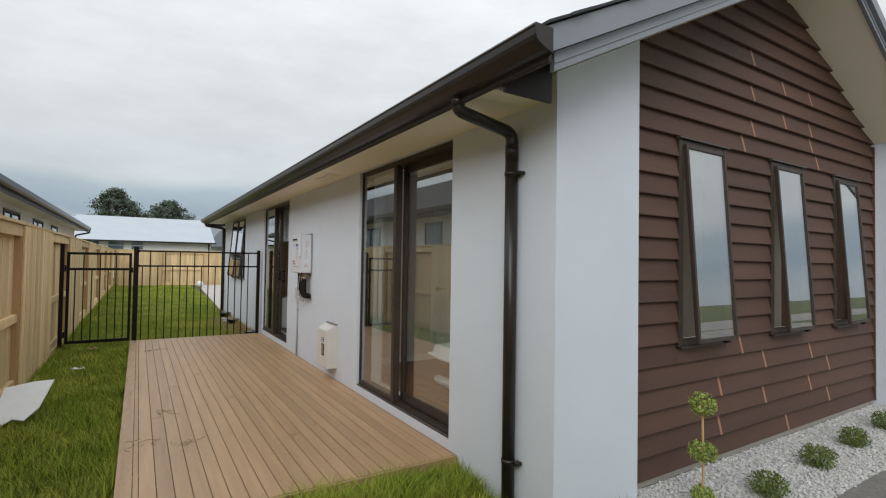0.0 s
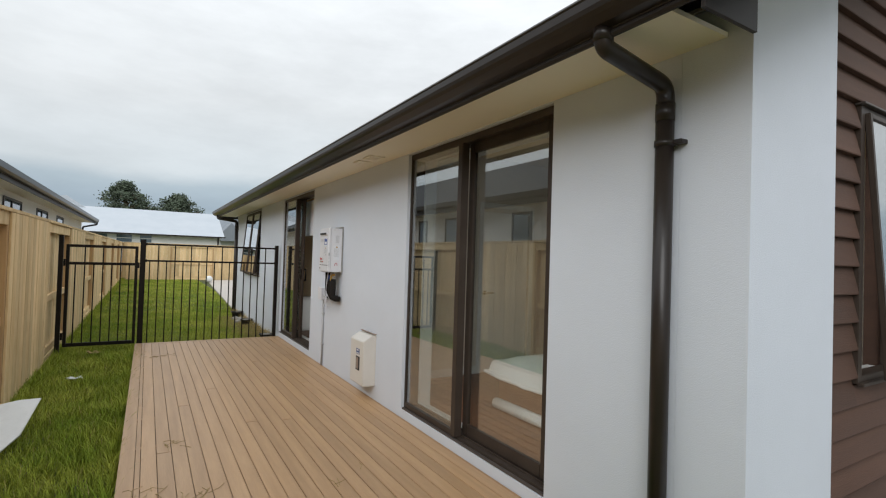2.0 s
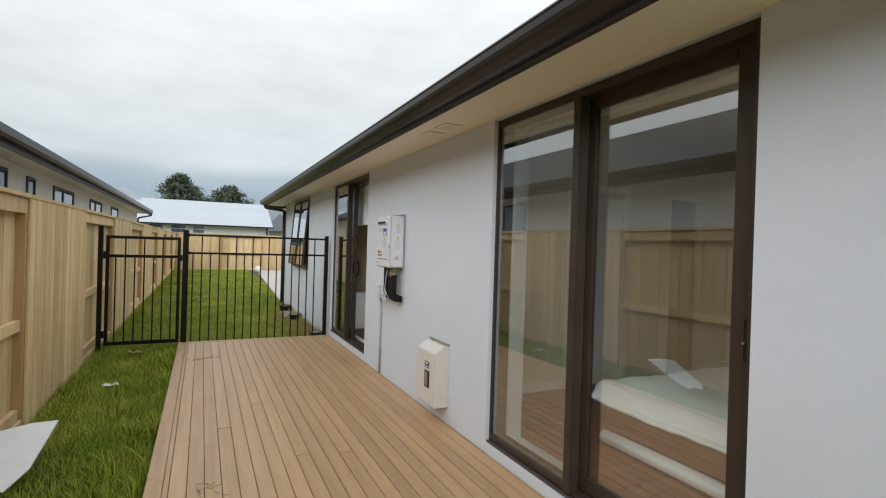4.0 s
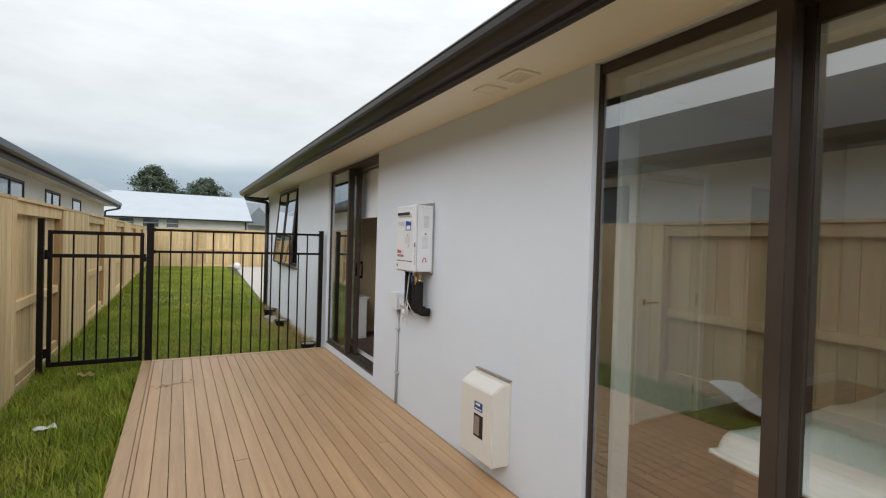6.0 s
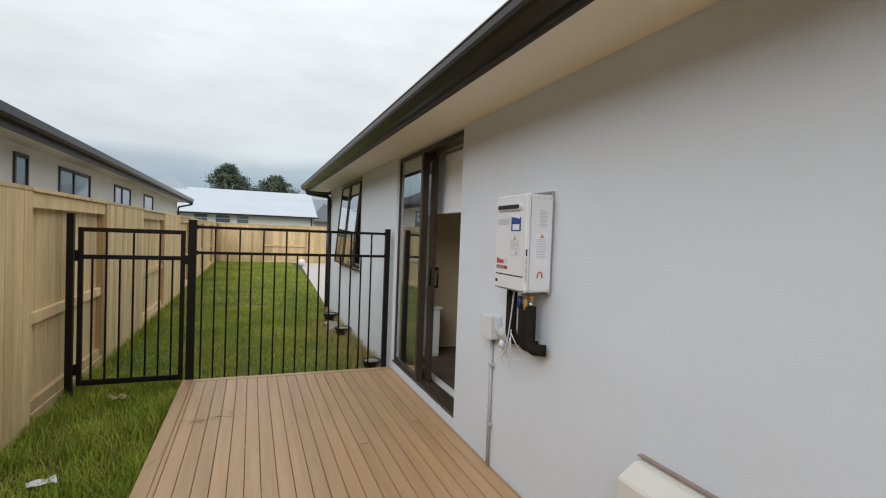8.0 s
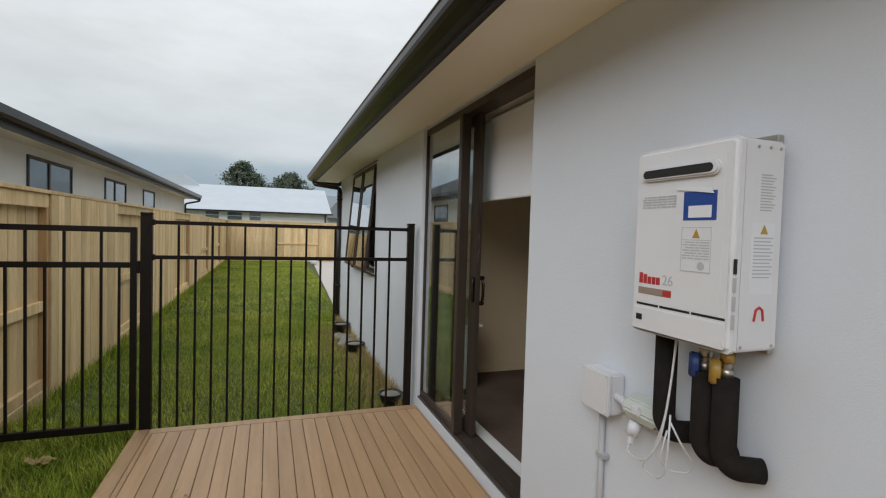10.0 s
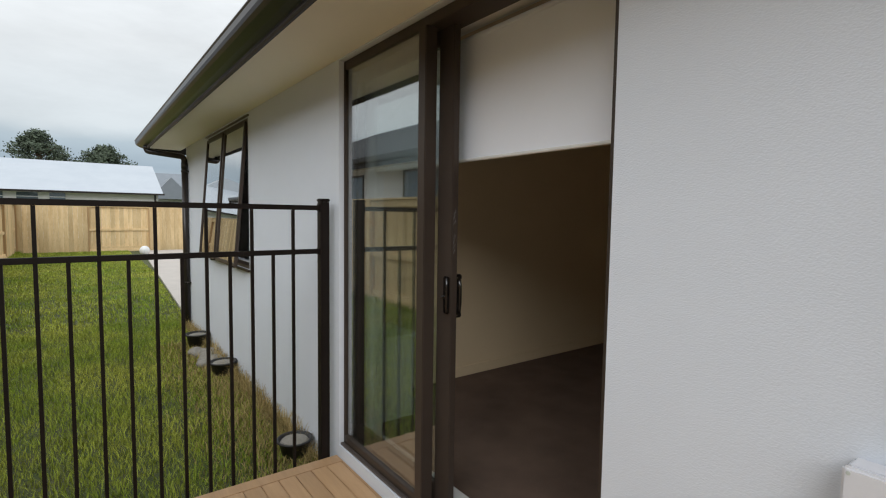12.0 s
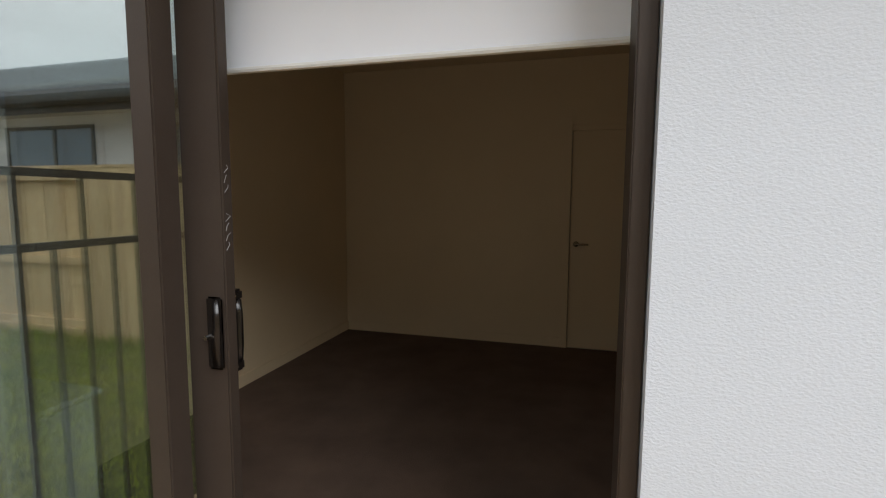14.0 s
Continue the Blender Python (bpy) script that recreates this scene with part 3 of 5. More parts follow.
# ---- windows ----
def awning_window(name, label, axis, u0, u1, z0, z1, face, tilt, splits=1, out_y=True):
    """A bronze frame with top-hung sashes pushed open. Built facing -y, then turned."""
    w, h = u1 - u0, z1 - z0
    if axis == "y":
        g = thing(name, label, "window", (u0, face, z0), kind="structure")
    else:
        g = thing(name, label, "window", (face, u1, z0), kind="structure")
        g.rotation_euler[2] = -math.pi / 2
    fr = box(-0.028, 0.028, -0.02, 0.07, -0.012, h + 0.01, 0.003)
    box(w - 0.028, w + 0.028, -0.02, 0.07, -0.012, h + 0.01, 0.003, fr)
    box(0.0285, w - 0.0285, -0.018, 0.07, h - 0.035, h + 0.008, 0.003, fr)
    box(0.0285, w - 0.0285, -0.018, 0.07, -0.012, 0.03, 0.003, fr)
    part("window_frame", fr, BRONZE, g)
    part("head_flashing", box(-0.045, w + 0.045, -0.045, 0.005, h + 0.010, h + 0.022, 0.002), BRONZE_LIGHT, g)
    part("window_sill", box(-0.03, w + 0.03, -0.05, -0.021, -0.022, -0.004, 0.003), BRONZE, g)
    liner = box(0.0285, w - 0.0285, 0.071, 0.135, 0.0, 0.018)
    part("inner_sill", liner, TRIM, g, "white inner sill")
    ww = w / splits
    for i in range(splits):
        a, b = i * ww + 0.03, (i + 1) * ww - 0.03
        if i:
            part("mullion", box(i * ww - 0.025, i * ww + 0.025, -0.017, 0.07, 0.031, h - 0.036, 0.002), BRONZE, g)
        s = thing("sash", "", "")
        s.parent = g
        s.location = (0, -0.012, h - 0.03)
        s.rotation_euler[0] = -radians(tilt)
        hh = h - 0.05
        t = 0.032
        b2 = box(a, a + t, -0.03, 0.0, -hh, 0, 0.004)
        box(b - t, b, -0.03, 0.0, -hh, 0, 0.004, b2)
        box(a + t + 0.0005, b - t - 0.0005, -0.029, 0.0, -t, 0, 0.004, b2)
        box(a + t + 0.0005, b - t - 0.0005, -0.029, 0.0, -hh, -hh + t, 0.004, b2)
        me = link("sash", b2, BRONZE)
        s2 = new("sash", me)
        s2.parent = g
        s2.location, s2.rotation_euler = s.location, s.rotation_euler
        bpy.data.objects.remove(s)
        pane("pane", box(a + t, b - t, -0.018, -0.012, -hh + t, -t), s2, "", GLASS_COATED)
        part("latch", box((a + b) / 2 + ww * 0.2, (a + b) / 2 + ww * 0.2 + 0.06, -0.02, 0.02, -hh - 0.02, -hh - 0.002, 0.004), STEEL_BLACK, s2)
    return g


for i, (a, b) in enumerate(GABLE_WINDOWS):
    awning_window(f"window_{i + 1}", "tall narrow bronze awning window standing open", "y", a, b, WB, WT, 2.285, 4.0)
awning_window("window_4", "bronze window with two awning sashes standing open", "x", W4[0], W4[1], W4[2], W4[3], 2.175, 4.8, 2)



# ---- sliding doors ----
def slider_sash(d, y0, y1, x0, lock):
    """A sliding sash between y0 and y1, with a lock on its stile at y0."""
    z0, z1, t = D1[2] + 0.035, D1[3] - 0.045, 0.112
    s = box(x0, x0 + 0.036, y0, y0 + t, z0, z1, 0.004)
    box(x0, x0 + 0.036, y1 - 0.06, y1, z0, z1, 0.004, s)
    box(x0 + 0.002, x0 + 0.034, y0 + t + 0.0005, y1 - 0.0605, z0, z0 + 0.085, 0.004, s)
    box(x0 + 0.002, x0 + 0.034, y0 + t + 0.0005, y1 - 0.0605, z1 - 0.075, z1, 0.004, s)
    sash = part("sliding_sash", s, BRONZE, d)
    pane("pane", box(x0 + 0.015, x0 + 0.021, y0 + t, y1 - 0.06, z0 + 0.085, z1 - 0.075), sash)
    plate = box(x0 - 0.011, x0 - 0.0005, y0 + 0.006, y0 + 0.050, 1.040, 1.212, 0.006)
    part("lock_plate", plate, HARDWARE, sash, "black lock plate")
    snib = prism([(y0 + 0.009, 1.046), (y0 + 0.030, 1.046), (y0 + 0.033, 1.10), (y0 + 0.031, 1.125), (y0 + 0.024, 1.142), (y0 + 0.027, 1.165), (y0 + 0.026, 1.207), (y0 + 0.010, 1.209), (y0 + 0.008, 1.16)], "x", x0 - 0.019, x0 - 0.0115)
    bmesh.ops.bevel(snib, geom=snib.edges[:], offset=0.003, segments=2, affect="EDGES", clamp_overlap=True)
    part("snib", snib, HARDWARE, sash, "black thumb lever", True)
    part("keyhole", tube([(x0 - 0.027, y0 + 0.040, 1.118), (x0 - 0.011, y0 + 0.040, 1.118)], 0.0062, 14), CHROME, sash, "chrome key cylinder")
    pull = prism([(x0 + 0.058, 1.035), (x0 + 0.072, 1.040), (x0 + 0.077, 1.08), (x0 + 0.077, 1.155), (x0 + 0.072, 1.195), (x0 + 0.058, 1.20), (x0 + 0.062, 1.155), (x0 + 0.062, 1.08)], "y", y0 + 0.014, y0 + 0.040)
    bmesh.ops.bevel(pull, geom=pull.edges[:], offset=0.003, segments=2, affect="EDGES", clamp_overlap=True)
    part("pull_handle", pull, HARDWARE, sash, "black pull handle", True)
    for zz in (1.030, 1.205):
        part("handle_foot", box(x0 + 0.0365, x0 + 0.076, y0 + 0.012, y0 + 0.042, zz - 0.014, zz + 0.014, 0.006), HARDWARE, sash)
        part("screw", tube([(x0 + 0.045, y0 + 0.0105, zz), (x0 + 0.045, y0 + 0.0125, zz)], 0.003, 8), CHROME, sash)
    marks = bmesh.new()
    mr = random.Random(9)
    for i in range(9):
        zz = 1.32 + i * 0.022
        if i in (4, 5):
            continue
        tube([(x0 + 0.008, y0 - 0.0008, zz), (x0 + 0.012 + 0.014 * mr.random(), y0 - 0.0008, zz + 0.012), (x0 + 0.010 + 0.016 * mr.random(), y0 - 0.0008, zz + 0.018)], 0.0006, 5, marks)
    part("pen_marks", marks, CONDUIT, sash, "white pen marks on the sash edge")
    return sash


def glazed_slider(name, label, opening, slide):
    y0, y1, z0, z1 = opening
    d = thing(name, label, "sliding door", (0, 0, 0), kind="structure")
    fr = box(2.180, 2.315, y0 + 0.002, y0 + 0.034, z0 + 0.001, z1 - 0.002, 0.003)
    box(2.180, 2.315, y1 - 0.020, y1 - 0.002, z0 + 0.001, z1 - 0.002, 0.003, fr)
    box(2.182, 2.315, y0 + 0.0345, y1 - 0.0205, z1 - 0.052, z1 - 0.002, 0.003, fr)
    box(2.182, 2.315, y0 + 0.0345, y1 - 0.0205, z0 + 0.001, z0 + 0.028, 0.003, fr)
    box(2.225, 2.233, y0 + 0.035, y1 - 0.035, z0 + 0.0285, z0 + 0.042, 0, fr)
    box(2.300, 2.308, y0 + 0.035, y1 - 0.035, z0 + 0.0285, z0 + 0.042, 0, fr)
    part("door_frame", fr, BRONZE, d)
    part("sill_plate", box(2.158, 2.1795, y0 + 0.003, y1 - 0.003, z0 + 0.0015, z0 + 0.016, 0.002), BRONZE_LIGHT, d)
    mid = (y0 + y1) / 2
    st = box(2.158, 2.222, mid + 0.045, mid + 0.105, z0 + 0.029, z1 - 0.053, 0.004)
    box(2.176, 2.214, mid + 0.1055, y1 - 0.0205, z0 + 0.029, z0 + 0.062, 0.003, st)
    part("fixed_sash", st, BRONZE, d)
    pane("pane", box(2.192, 2.198, mid + 0.105, y1 - 0.020, z0 + 0.062, z1 - 0.052), d)
    slider_sash(d, y0 + 0.036 + slide, mid + 0.085 + slide, 2.252, True)
    # white liners and inner sill
    lin = box(2.316, 2.43, y0 - 0.012, y0 + 0.010, z0 + 0.012, z1, 0.002)
    box(2.316, 2.43, y1 - 0.045, y1 + 0.012, z0 + 0.012, z1, 0.002, lin)
    box(2.316, 2.43, y0 + 0.0105, y1 - 0.0455, z1 - 0.022, z1 + 0.01, 0.002, lin)
    box(2.316, 2.43, y0 + 0.0105, y1 - 0.0455, z0 - 0.02, z0 + 0.014, 0.002, lin)
    part("liner", lin, TRIM, d, "white timber door liner")
    return d


glazed_slider("door_3", "closed dark bronze glazed sliding door", D1, 0.0)
glazed_slider("door_4", "dark bronze glazed sliding door slid half open", D2, 0.856)

# roller blind in the empty room's door
blind = thing("roller_blind", "white roller blind drawn halfway down inside the door", "blind", (2.40, 9.0, 2.30))
part("cloth", box(-0.0275, -0.0265, -0.895, 0.885, -0.548, -0.01), BLIND, blind)
part("bottom_bar", tube([(-0.027, -0.895, -0.550), (-0.027, 0.885, -0.550)], 0.008, 8), TRIM, blind)
part("roll", tube([(0.0, -0.895, 0.0), (0.0, 0.885, 0.0)], 0.027, 14), BLIND, blind, "", True)
part("bracket", box(-0.03, 0.03, -0.909, -0.896, -0.04, 0.06, 0.003), TRIM, blind)
part("bracket", box(-0.03, 0.03, 0.886, 0.899, -0.04, 0.06, 0.003), TRIM, blind)
blind2 = thing("roller_blind", "white roller blind rolled up above the bedroom door", "blind", (2.46, 4.2, 2.33))
part("roll", tube([(0.0, -0.92, 0.0), (0.0, 0.92, 0.0)], 0.032, 14), BLIND, blind2, "", True)
part("bracket", box(-0.035, 0.03, -0.94, -0.922, -0.04, 0.07, 0.003), TRIM, blind2)
part("bracket", box(-0.035, 0.03, 0.922, 0.94, -0.04, 0.07, 0.003), TRIM, blind2)

# ---- bedroom ----
bed = thing("bed", "double bed with white duvet and red-brown base", "bed", (4.0, 4.22, FLOOR))
part("base", box(-0.90, 1.05, -0.72, 0.72, 0.0, 0.26, 0.02), BEDBASE, bed, "red-brown fabric bed base")
part("mattress", box(-0.98, 1.05, -0.75, 0.75, 0.262, 0.38, 0.05), BEDBASE, bed, "", True)
dv = bmesh.new()
bmesh.ops.create_grid(dv, x_segments=44, y_segments=40, size=0.5, matrix=Matrix.Diagonal((2.25, 1.72, 1, 1)))
for v in dv.verts:
    over_x = max(0.0, -v.co.x - 0.97)
    over_y = max(0.0, abs(v.co.y) - 0.74)
    drop = max(over_x, over_y)
    lump = 0.035 * noise.noise((v.co.x * 2.2, v.co.y * 2.2, 3)) + 0.012 * noise.noise((v.co.x * 7, v.co.y * 7, 8))
    ease = max((-v.co.x - 0.62) / 0.42, (abs(v.co.y) - 0.42) / 0.40, 0.0)
    v.co.z = 0.47 + lump - 0.12 * min(1.0, ease) ** 1.4 - min(0.055, drop * 1.0)
    if over_x:
        v.co.x = -0.97 - over_x * 0.35
    if over_y:
        v.co.y = math.copysign(0.74 + over_y * 0.35, v.co.y)
low = bmesh.ops.extrude_face_region(dv, geom=dv.faces[:])
bmesh.ops.translate(dv, verts=[e for e in low["geom"] if isinstance(e, bmesh.types.BMVert)], vec=(0, 0, 0.025))
bmesh.ops.recalc_face_normals(dv, faces=dv.faces[:])
part("duvet", dv, LINEN, bed, "crumpled white duvet", True)
roll = thing("rolled_mat", "white rolled mat lying on the timber floor", "roll", (3.01, 4.25, FLOOR + 0.05))
part("roll", tube([(0, -0.80, 0), (0, 0.59, 0)], 0.049, 16), LINEN, roll, "", True)
planks = tagged(thing("floor_timber", "reddish brown timber floor of the bedroom", "floor", (0, 0, 0)), kind="structure")
plank = link("plank", box(2.404, 6.998, 0, 0.127, FLOOR - 0.018, FLOOR, 0.0015), TIMBER_FLOOR)
for k in range(28):
    child("plank", plank, planks, (0, 2.456 + k * 0.129, 0))

# ---- empty room ----
unit = thing("low_cabinet", "small white cabinet against the room's wall", "cabinet", (2.72, 10.3, FLOOR))
part("carcass", box(-0.28, 0.08, -0.19, 0.20, 0.0, 0.58, 0.004), TRIM, unit)
part("top", box(-0.29, 0.11, -0.215, 0.20, 0.5805, 0.602, 0.004), TRIM, unit)
part("door_panel", box(-0.27, 0.07, -0.205, -0.1905, 0.03, 0.57, 0.003), TRIM, unit)

# ---- deck ----
deck = thing("deck", "tan stained timber deck running along the house", "deck", (0, 3.15, 0))
DX0, DX1, DY0, DY1 = 0.02, 2.148, 3.15, 9.97
edge = link("deck_board", box(0, 0.0905, 0.0, DY1 - DY0, -0.026, 0, 0.003), DECKING)
child("deck_board", edge, deck, (DX0, 0, 0))
STOP = DY1 - DY0 - 0.0935
part("deck_board", box(DX0 + 0.0938, DX0 + 0.1228, 0, STOP, -0.026, 0, 0.0025), DECKING, deck)
part("end_board", box(0, DX1 - DX0 - 0.0955, -0.0905, 0, -0.026, 0, 0.003), DECKING, deck).location = (DX0 + 0.0942, DY1 - DY0, 0)
x = DX0 + 0.1265
rng = random.Random(4)
k = 0
while x + 0.089 < DX1:
    joint = None if k % 5 not in (1, 3) else 1.6 + rng.random() * 3.8
    for a, b in ([(0, STOP)] if joint is None else [(0, round(joint, 2) - 0.0015), (round(joint, 2) + 0.0015, STOP)]):
        me = link("deck_board", box(0, 0.0905, a, b, -0.026, 0, 0.0025), DECKING)
        child("deck_board", me, deck, (x, 0, -0.0008 * rng.random()))
    x += 0.0947
    k += 1
part("deck_board", box(x, DX1 - 0.001, 0, STOP, -0.026, 0, 0.003), DECKING, deck)
part("front_board", box(DX0, DX1 - 0.002, -0.024, -0.002, -0.118, -0.003, 0.003), DECKING, deck)
part("side_board", box(DX0 + 0.012, DX0 + 0.034, 0.0, DY1 - DY0, -0.118, -0.027, 0.003), DECKING, deck)
part("back_board", box(DX0 + 0.035, DX1 - 0.002, DY1 - DY0 - 0.03, DY1 - DY0 - 0.008, -0.118, -0.027, 0.003), DECKING, deck)
for k in range(10):
    part("joist", box(DX0 + 0.036, DX1 - 0.004, 0.05 + k * 0.72, 0.095 + k * 0.72, -0.1185, -0.027), PINE_WARM, deck)

# ---- timber fence ----
BAY, F_TOP, F_X = 2.10, 1.765, -0.965
paling = link("paling", box(-0.009, 0.009, -0.0736, 0.0736, -0.14, F_TOP - 0.012, 0.002), PINE)
rail = link("rail", box(-0.022, 0.022, 0.052, BAY - 0.052, -0.045, 0.045, 0.003), PINE)
post_me = link("post", box(-0.05, 0.05, -0.05, 0.05, -0.20, F_TOP - 0.014, 0.004), PINE_WARM)
cap_me = link("cap", box(-0.075, 0.075, 0.0, BAY - 0.002, F_TOP - 0.010, F_TOP + 0.025, 0.004), PINE)
plinth_me = link("plinth", box(-0.012, 0.012, 0.052, BAY - 0.052, -0.17, -0.02, 0.003), PINE)


def fence_bay(y, proud):
    """One bay along +y; proud: palings on the near face, else rails and post showing in front of them."""
    label = "pale pine fence bay with palings in front" if proud else "pale pine fence bay with rails and post showing"
    f = thing("fence_panel", label, "fence", (F_X - 0.07, y, 0), "bays of the timber fence")
    child("post", post_me, f, (0, 0, 0))
    child("cap", cap_me, f)
    for z in (0.02, 0.735, F_TOP - 0.08):
        child("rail", rail, f, (-0.012 if proud else 0.012, 0, z))
    if not proud:
        child("plinth", plinth_me, f, (0.05, 0, 0))
        child("rail", link("rail", box(0.036, 0.052, 0.0, BAY - 0.002, F_TOP - 0.135, F_TOP - 0.012, 0.003), PINE), f)
    n = 14
    for i in range(n):
        child("paling", paling, f, ((0.061 if proud else -0.020) + 0.0025 * (i % 2) * (1 if proud else -1), 0.0755 + i * (BAY / n), 0), (0, 0, (rng.random() - 0.5) * 0.02))
    return f


bays = {True: fence_bay(7.15, True), False: fence_bay(9.25, False)}
for k in range(-7, 12):
    if k not in (0, 1):
        copy_thing(bays[k % 2 == 0], Matrix.Translation((F_X - 0.07, 7.15 + k * BAY, 0)))
for k in range(7):
    copy_thing(bays[k % 2 == 0], pose(F_X - 0.07 + 0.12 + k * BAY, 30.98, 0, 0, 0, -90))

# ---- steel gate and railing ----
GY = 10.0


def steel_post(x, z0, z1, label, hw=0.0275):
    p = thing("gate_post", label, "post", (x, GY, z0), "steel fence posts")
    part("post", box(-hw, hw, -0.0275, 0.0275, 0, z1 - z0 - 0.02, 0.003), STEEL_BLACK, p)
    part("cap", box(-hw - 0.0035, hw + 0.0035, -0.031, 0.031, z1 - z0 - 0.0195, z1 - z0, 0.005), STEEL_BLACK, p)
    return p


steel_post(-0.93, LAWN - 0.02, 1.61, "black steel gate post beside the timber fence")
steel_post(0.077, LAWN - 0.02, 1.595, "black steel post at the deck's corner", 0.037)
steel_post(2.075, LAWN - 0.02, 1.58, "black steel post against the house wall")

railing = thing("steel_fence", "black tubular steel fence panel across the deck's end", "fence", (0.116, GY, 0.0))
RL = 1.931
for z in (1.525, 1.268, -0.045):
    part("rail", box(0.0, RL, -0.014, 0.014, z - 0.014, z + 0.014, 0.002), STEEL_BLACK, railing)
pick_tall = link("picket", box(-0.008, 0.008, -0.008, 0.008, -0.0305, 1.5105), STEEL_BLACK)
pick_low = link("picket", box(-0.008, 0.008, -0.008, 0.008, -0.0305, 1.2535), STEEL_BLACK)
for i in range(16):
    xx = 0.054 + i * 0.1147
    child("picket", pick_tall if i % 2 else pick_low, railing, (xx, 0, 0))
for z in (1.525, 1.268):
    for xx in (0.0, RL):
        part("bracket", box(xx - 0.006, xx + 0.014, -0.02, 0.02, z - 0.022, z + 0.022, 0.003), STEEL_BLACK, railing)

gate = thing("steel_gate", "closed black tubular steel gate over the lawn", "gate", (-0.87, GY, 0))
GW = 0.885
for x0 in (0.0, GW - 0.04):
    part("stile", box(x0, x0 + 0.04, -0.02, 0.02, 0.0, 1.485, 0.003), STEEL_BLACK, gate)
for z, hgt in ((1.465, 0.02), (1.21, 0.02), (0.025, 0.025)):
    part("rail", box(0.0405, GW - 0.0405, -0.019, 0.019, z - hgt, z + hgt, 0.003), STEEL_BLACK, gate)
g_tall = link("picket", box(-0.008, 0.008, -0.008, 0.008, 0.0505, 1.4445), STEEL_BLACK)
g_low = link("picket", box(-0.008, 0.008, -0.008, 0.008, 0.0505, 1.1895), STEEL_BLACK)
for i in range(7):
    child("picket", g_tall if i % 2 else g_low, gate, (0.112 + i * 0.1105, 0, 0))
for z in (0.15, 1.22):
    part("hinge", tube([(-0.016, 0, z - 0.05), (-0.016, 0, z + 0.05)], 0.013, 10), STEEL_BLACK, gate)
part("latch", box(GW, GW + 0.022, -0.02, 0.02, 1.15, 1.24, 0.004), STEEL_BLACK, gate)


# ---- neighbour's house ----
def far_window(h, x, y0, y1, z0, z1, split=True):
    w = part("window", box(x - 0.05, x + 0.012, y0, y1, z0, z1), FARGLASS_SKY, h, "dark glazed bronze window")
    fr = box(x + 0.013, x + 0.03, y0, y0 + 0.05, z0, z1)
    box(x + 0.013, x + 0.03, y1 - 0.05, y1, z0, z1, 0, fr)
    box(x + 0.013, x + 0.03, y0 + 0.051, y1 - 0.051, z1 - 0.05, z1, 0, fr)
    box(x + 0.013, x + 0.03, y0 + 0.051, y1 - 0.051, z0, z0 + 0.05, 0, fr)
    if split:
        box(x + 0.013, x + 0.03, y0 + (y1 - y0) * 0.42, y0 + (y1 - y0) * 0.42 + 0.06, z0 + 0.051, z1 - 0.051, 0, fr)
    part("frame", fr, BRONZE, w)


nh = thing("house", "single-storey pale rendered house with charcoal hipped roof", "house", (-6.6, 12.0, LAWN))
nh.location = (0, 0, 0)
NX, NG_X, NZ = -2.6, -2.2, 2.83
part("wall", box(-11.0, NX, -4.5, 30.0, -0.3, 2.66), HOUSE_WALL, nh)
part("soffit", box(-11.4, NG_X + 0.1, -4.95, 30.45, 2.661, 2.69), SOFFIT, nh)
part("fascia", box(NG_X + 0.101, NG_X + 0.12, -4.95, 30.45, 2.60, 2.80), FASCIA, nh)
ng = prism([(NG_X + 0.12, 2.70), (NG_X + 0.20, 2.69), (NG_X + 0.235, 2.73), (NG_X + 0.245, 2.83), (NG_X + 0.12, 2.83)], "y", -5.0, 30.5)
part("gutter", ng, GUTTER, nh)
hip = bmesh.new()
RX, RZ = -6.8, 2.78 + 4.6 * 0.46
pts = [(-11.4, -4.95, 2.78), (NG_X + 0.12, -4.95, 2.78), (NG_X + 0.12, 30.45, 2.78), (-11.4, 30.45, 2.78), (RX, -0.35, RZ), (RX, 25.85, RZ)]
hv = [hip.verts.new(p) for p in pts]
for fidx in ((1, 2, 5, 4), (0, 4, 5, 3), (0, 1, 4), (2, 3, 5), (0, 3, 2, 1)):
    hip.faces.new([hv[i] for i in fidx])
bmesh.ops.recalc_face_normals(hip, faces=hip.faces[:])
part("roof", hip, SHINGLE, nh, "charcoal shingle hipped roof")
for y0, y1, z0, s in ((-2.6, -0.9, 1.3, True), (1.2, 2.6, 1.5, True), (9.08, 9.75, 1.6, False), (11.45, 12.38, 1.6, False), (13.38, 13.86, 1.6, False),
                      (15.15, 16.95, 1.4, True), (18.92, 20.65, 1.4, True), (22.5, 24.0, 1.4, False)):
    far_window(nh, NX, y0, y1, z0, 2.52, s)
npipe = tube([(NG_X + 0.18, 30.3, 2.72), (NG_X + 0.18, 30.3, 2.58), (NX + 0.06, 29.9, 2.42), (NX + 0.06, 29.9, -0.1)], 0.04, 10, None, 0.08)
part("downpipe", npipe, GUTTER, nh, "", True)

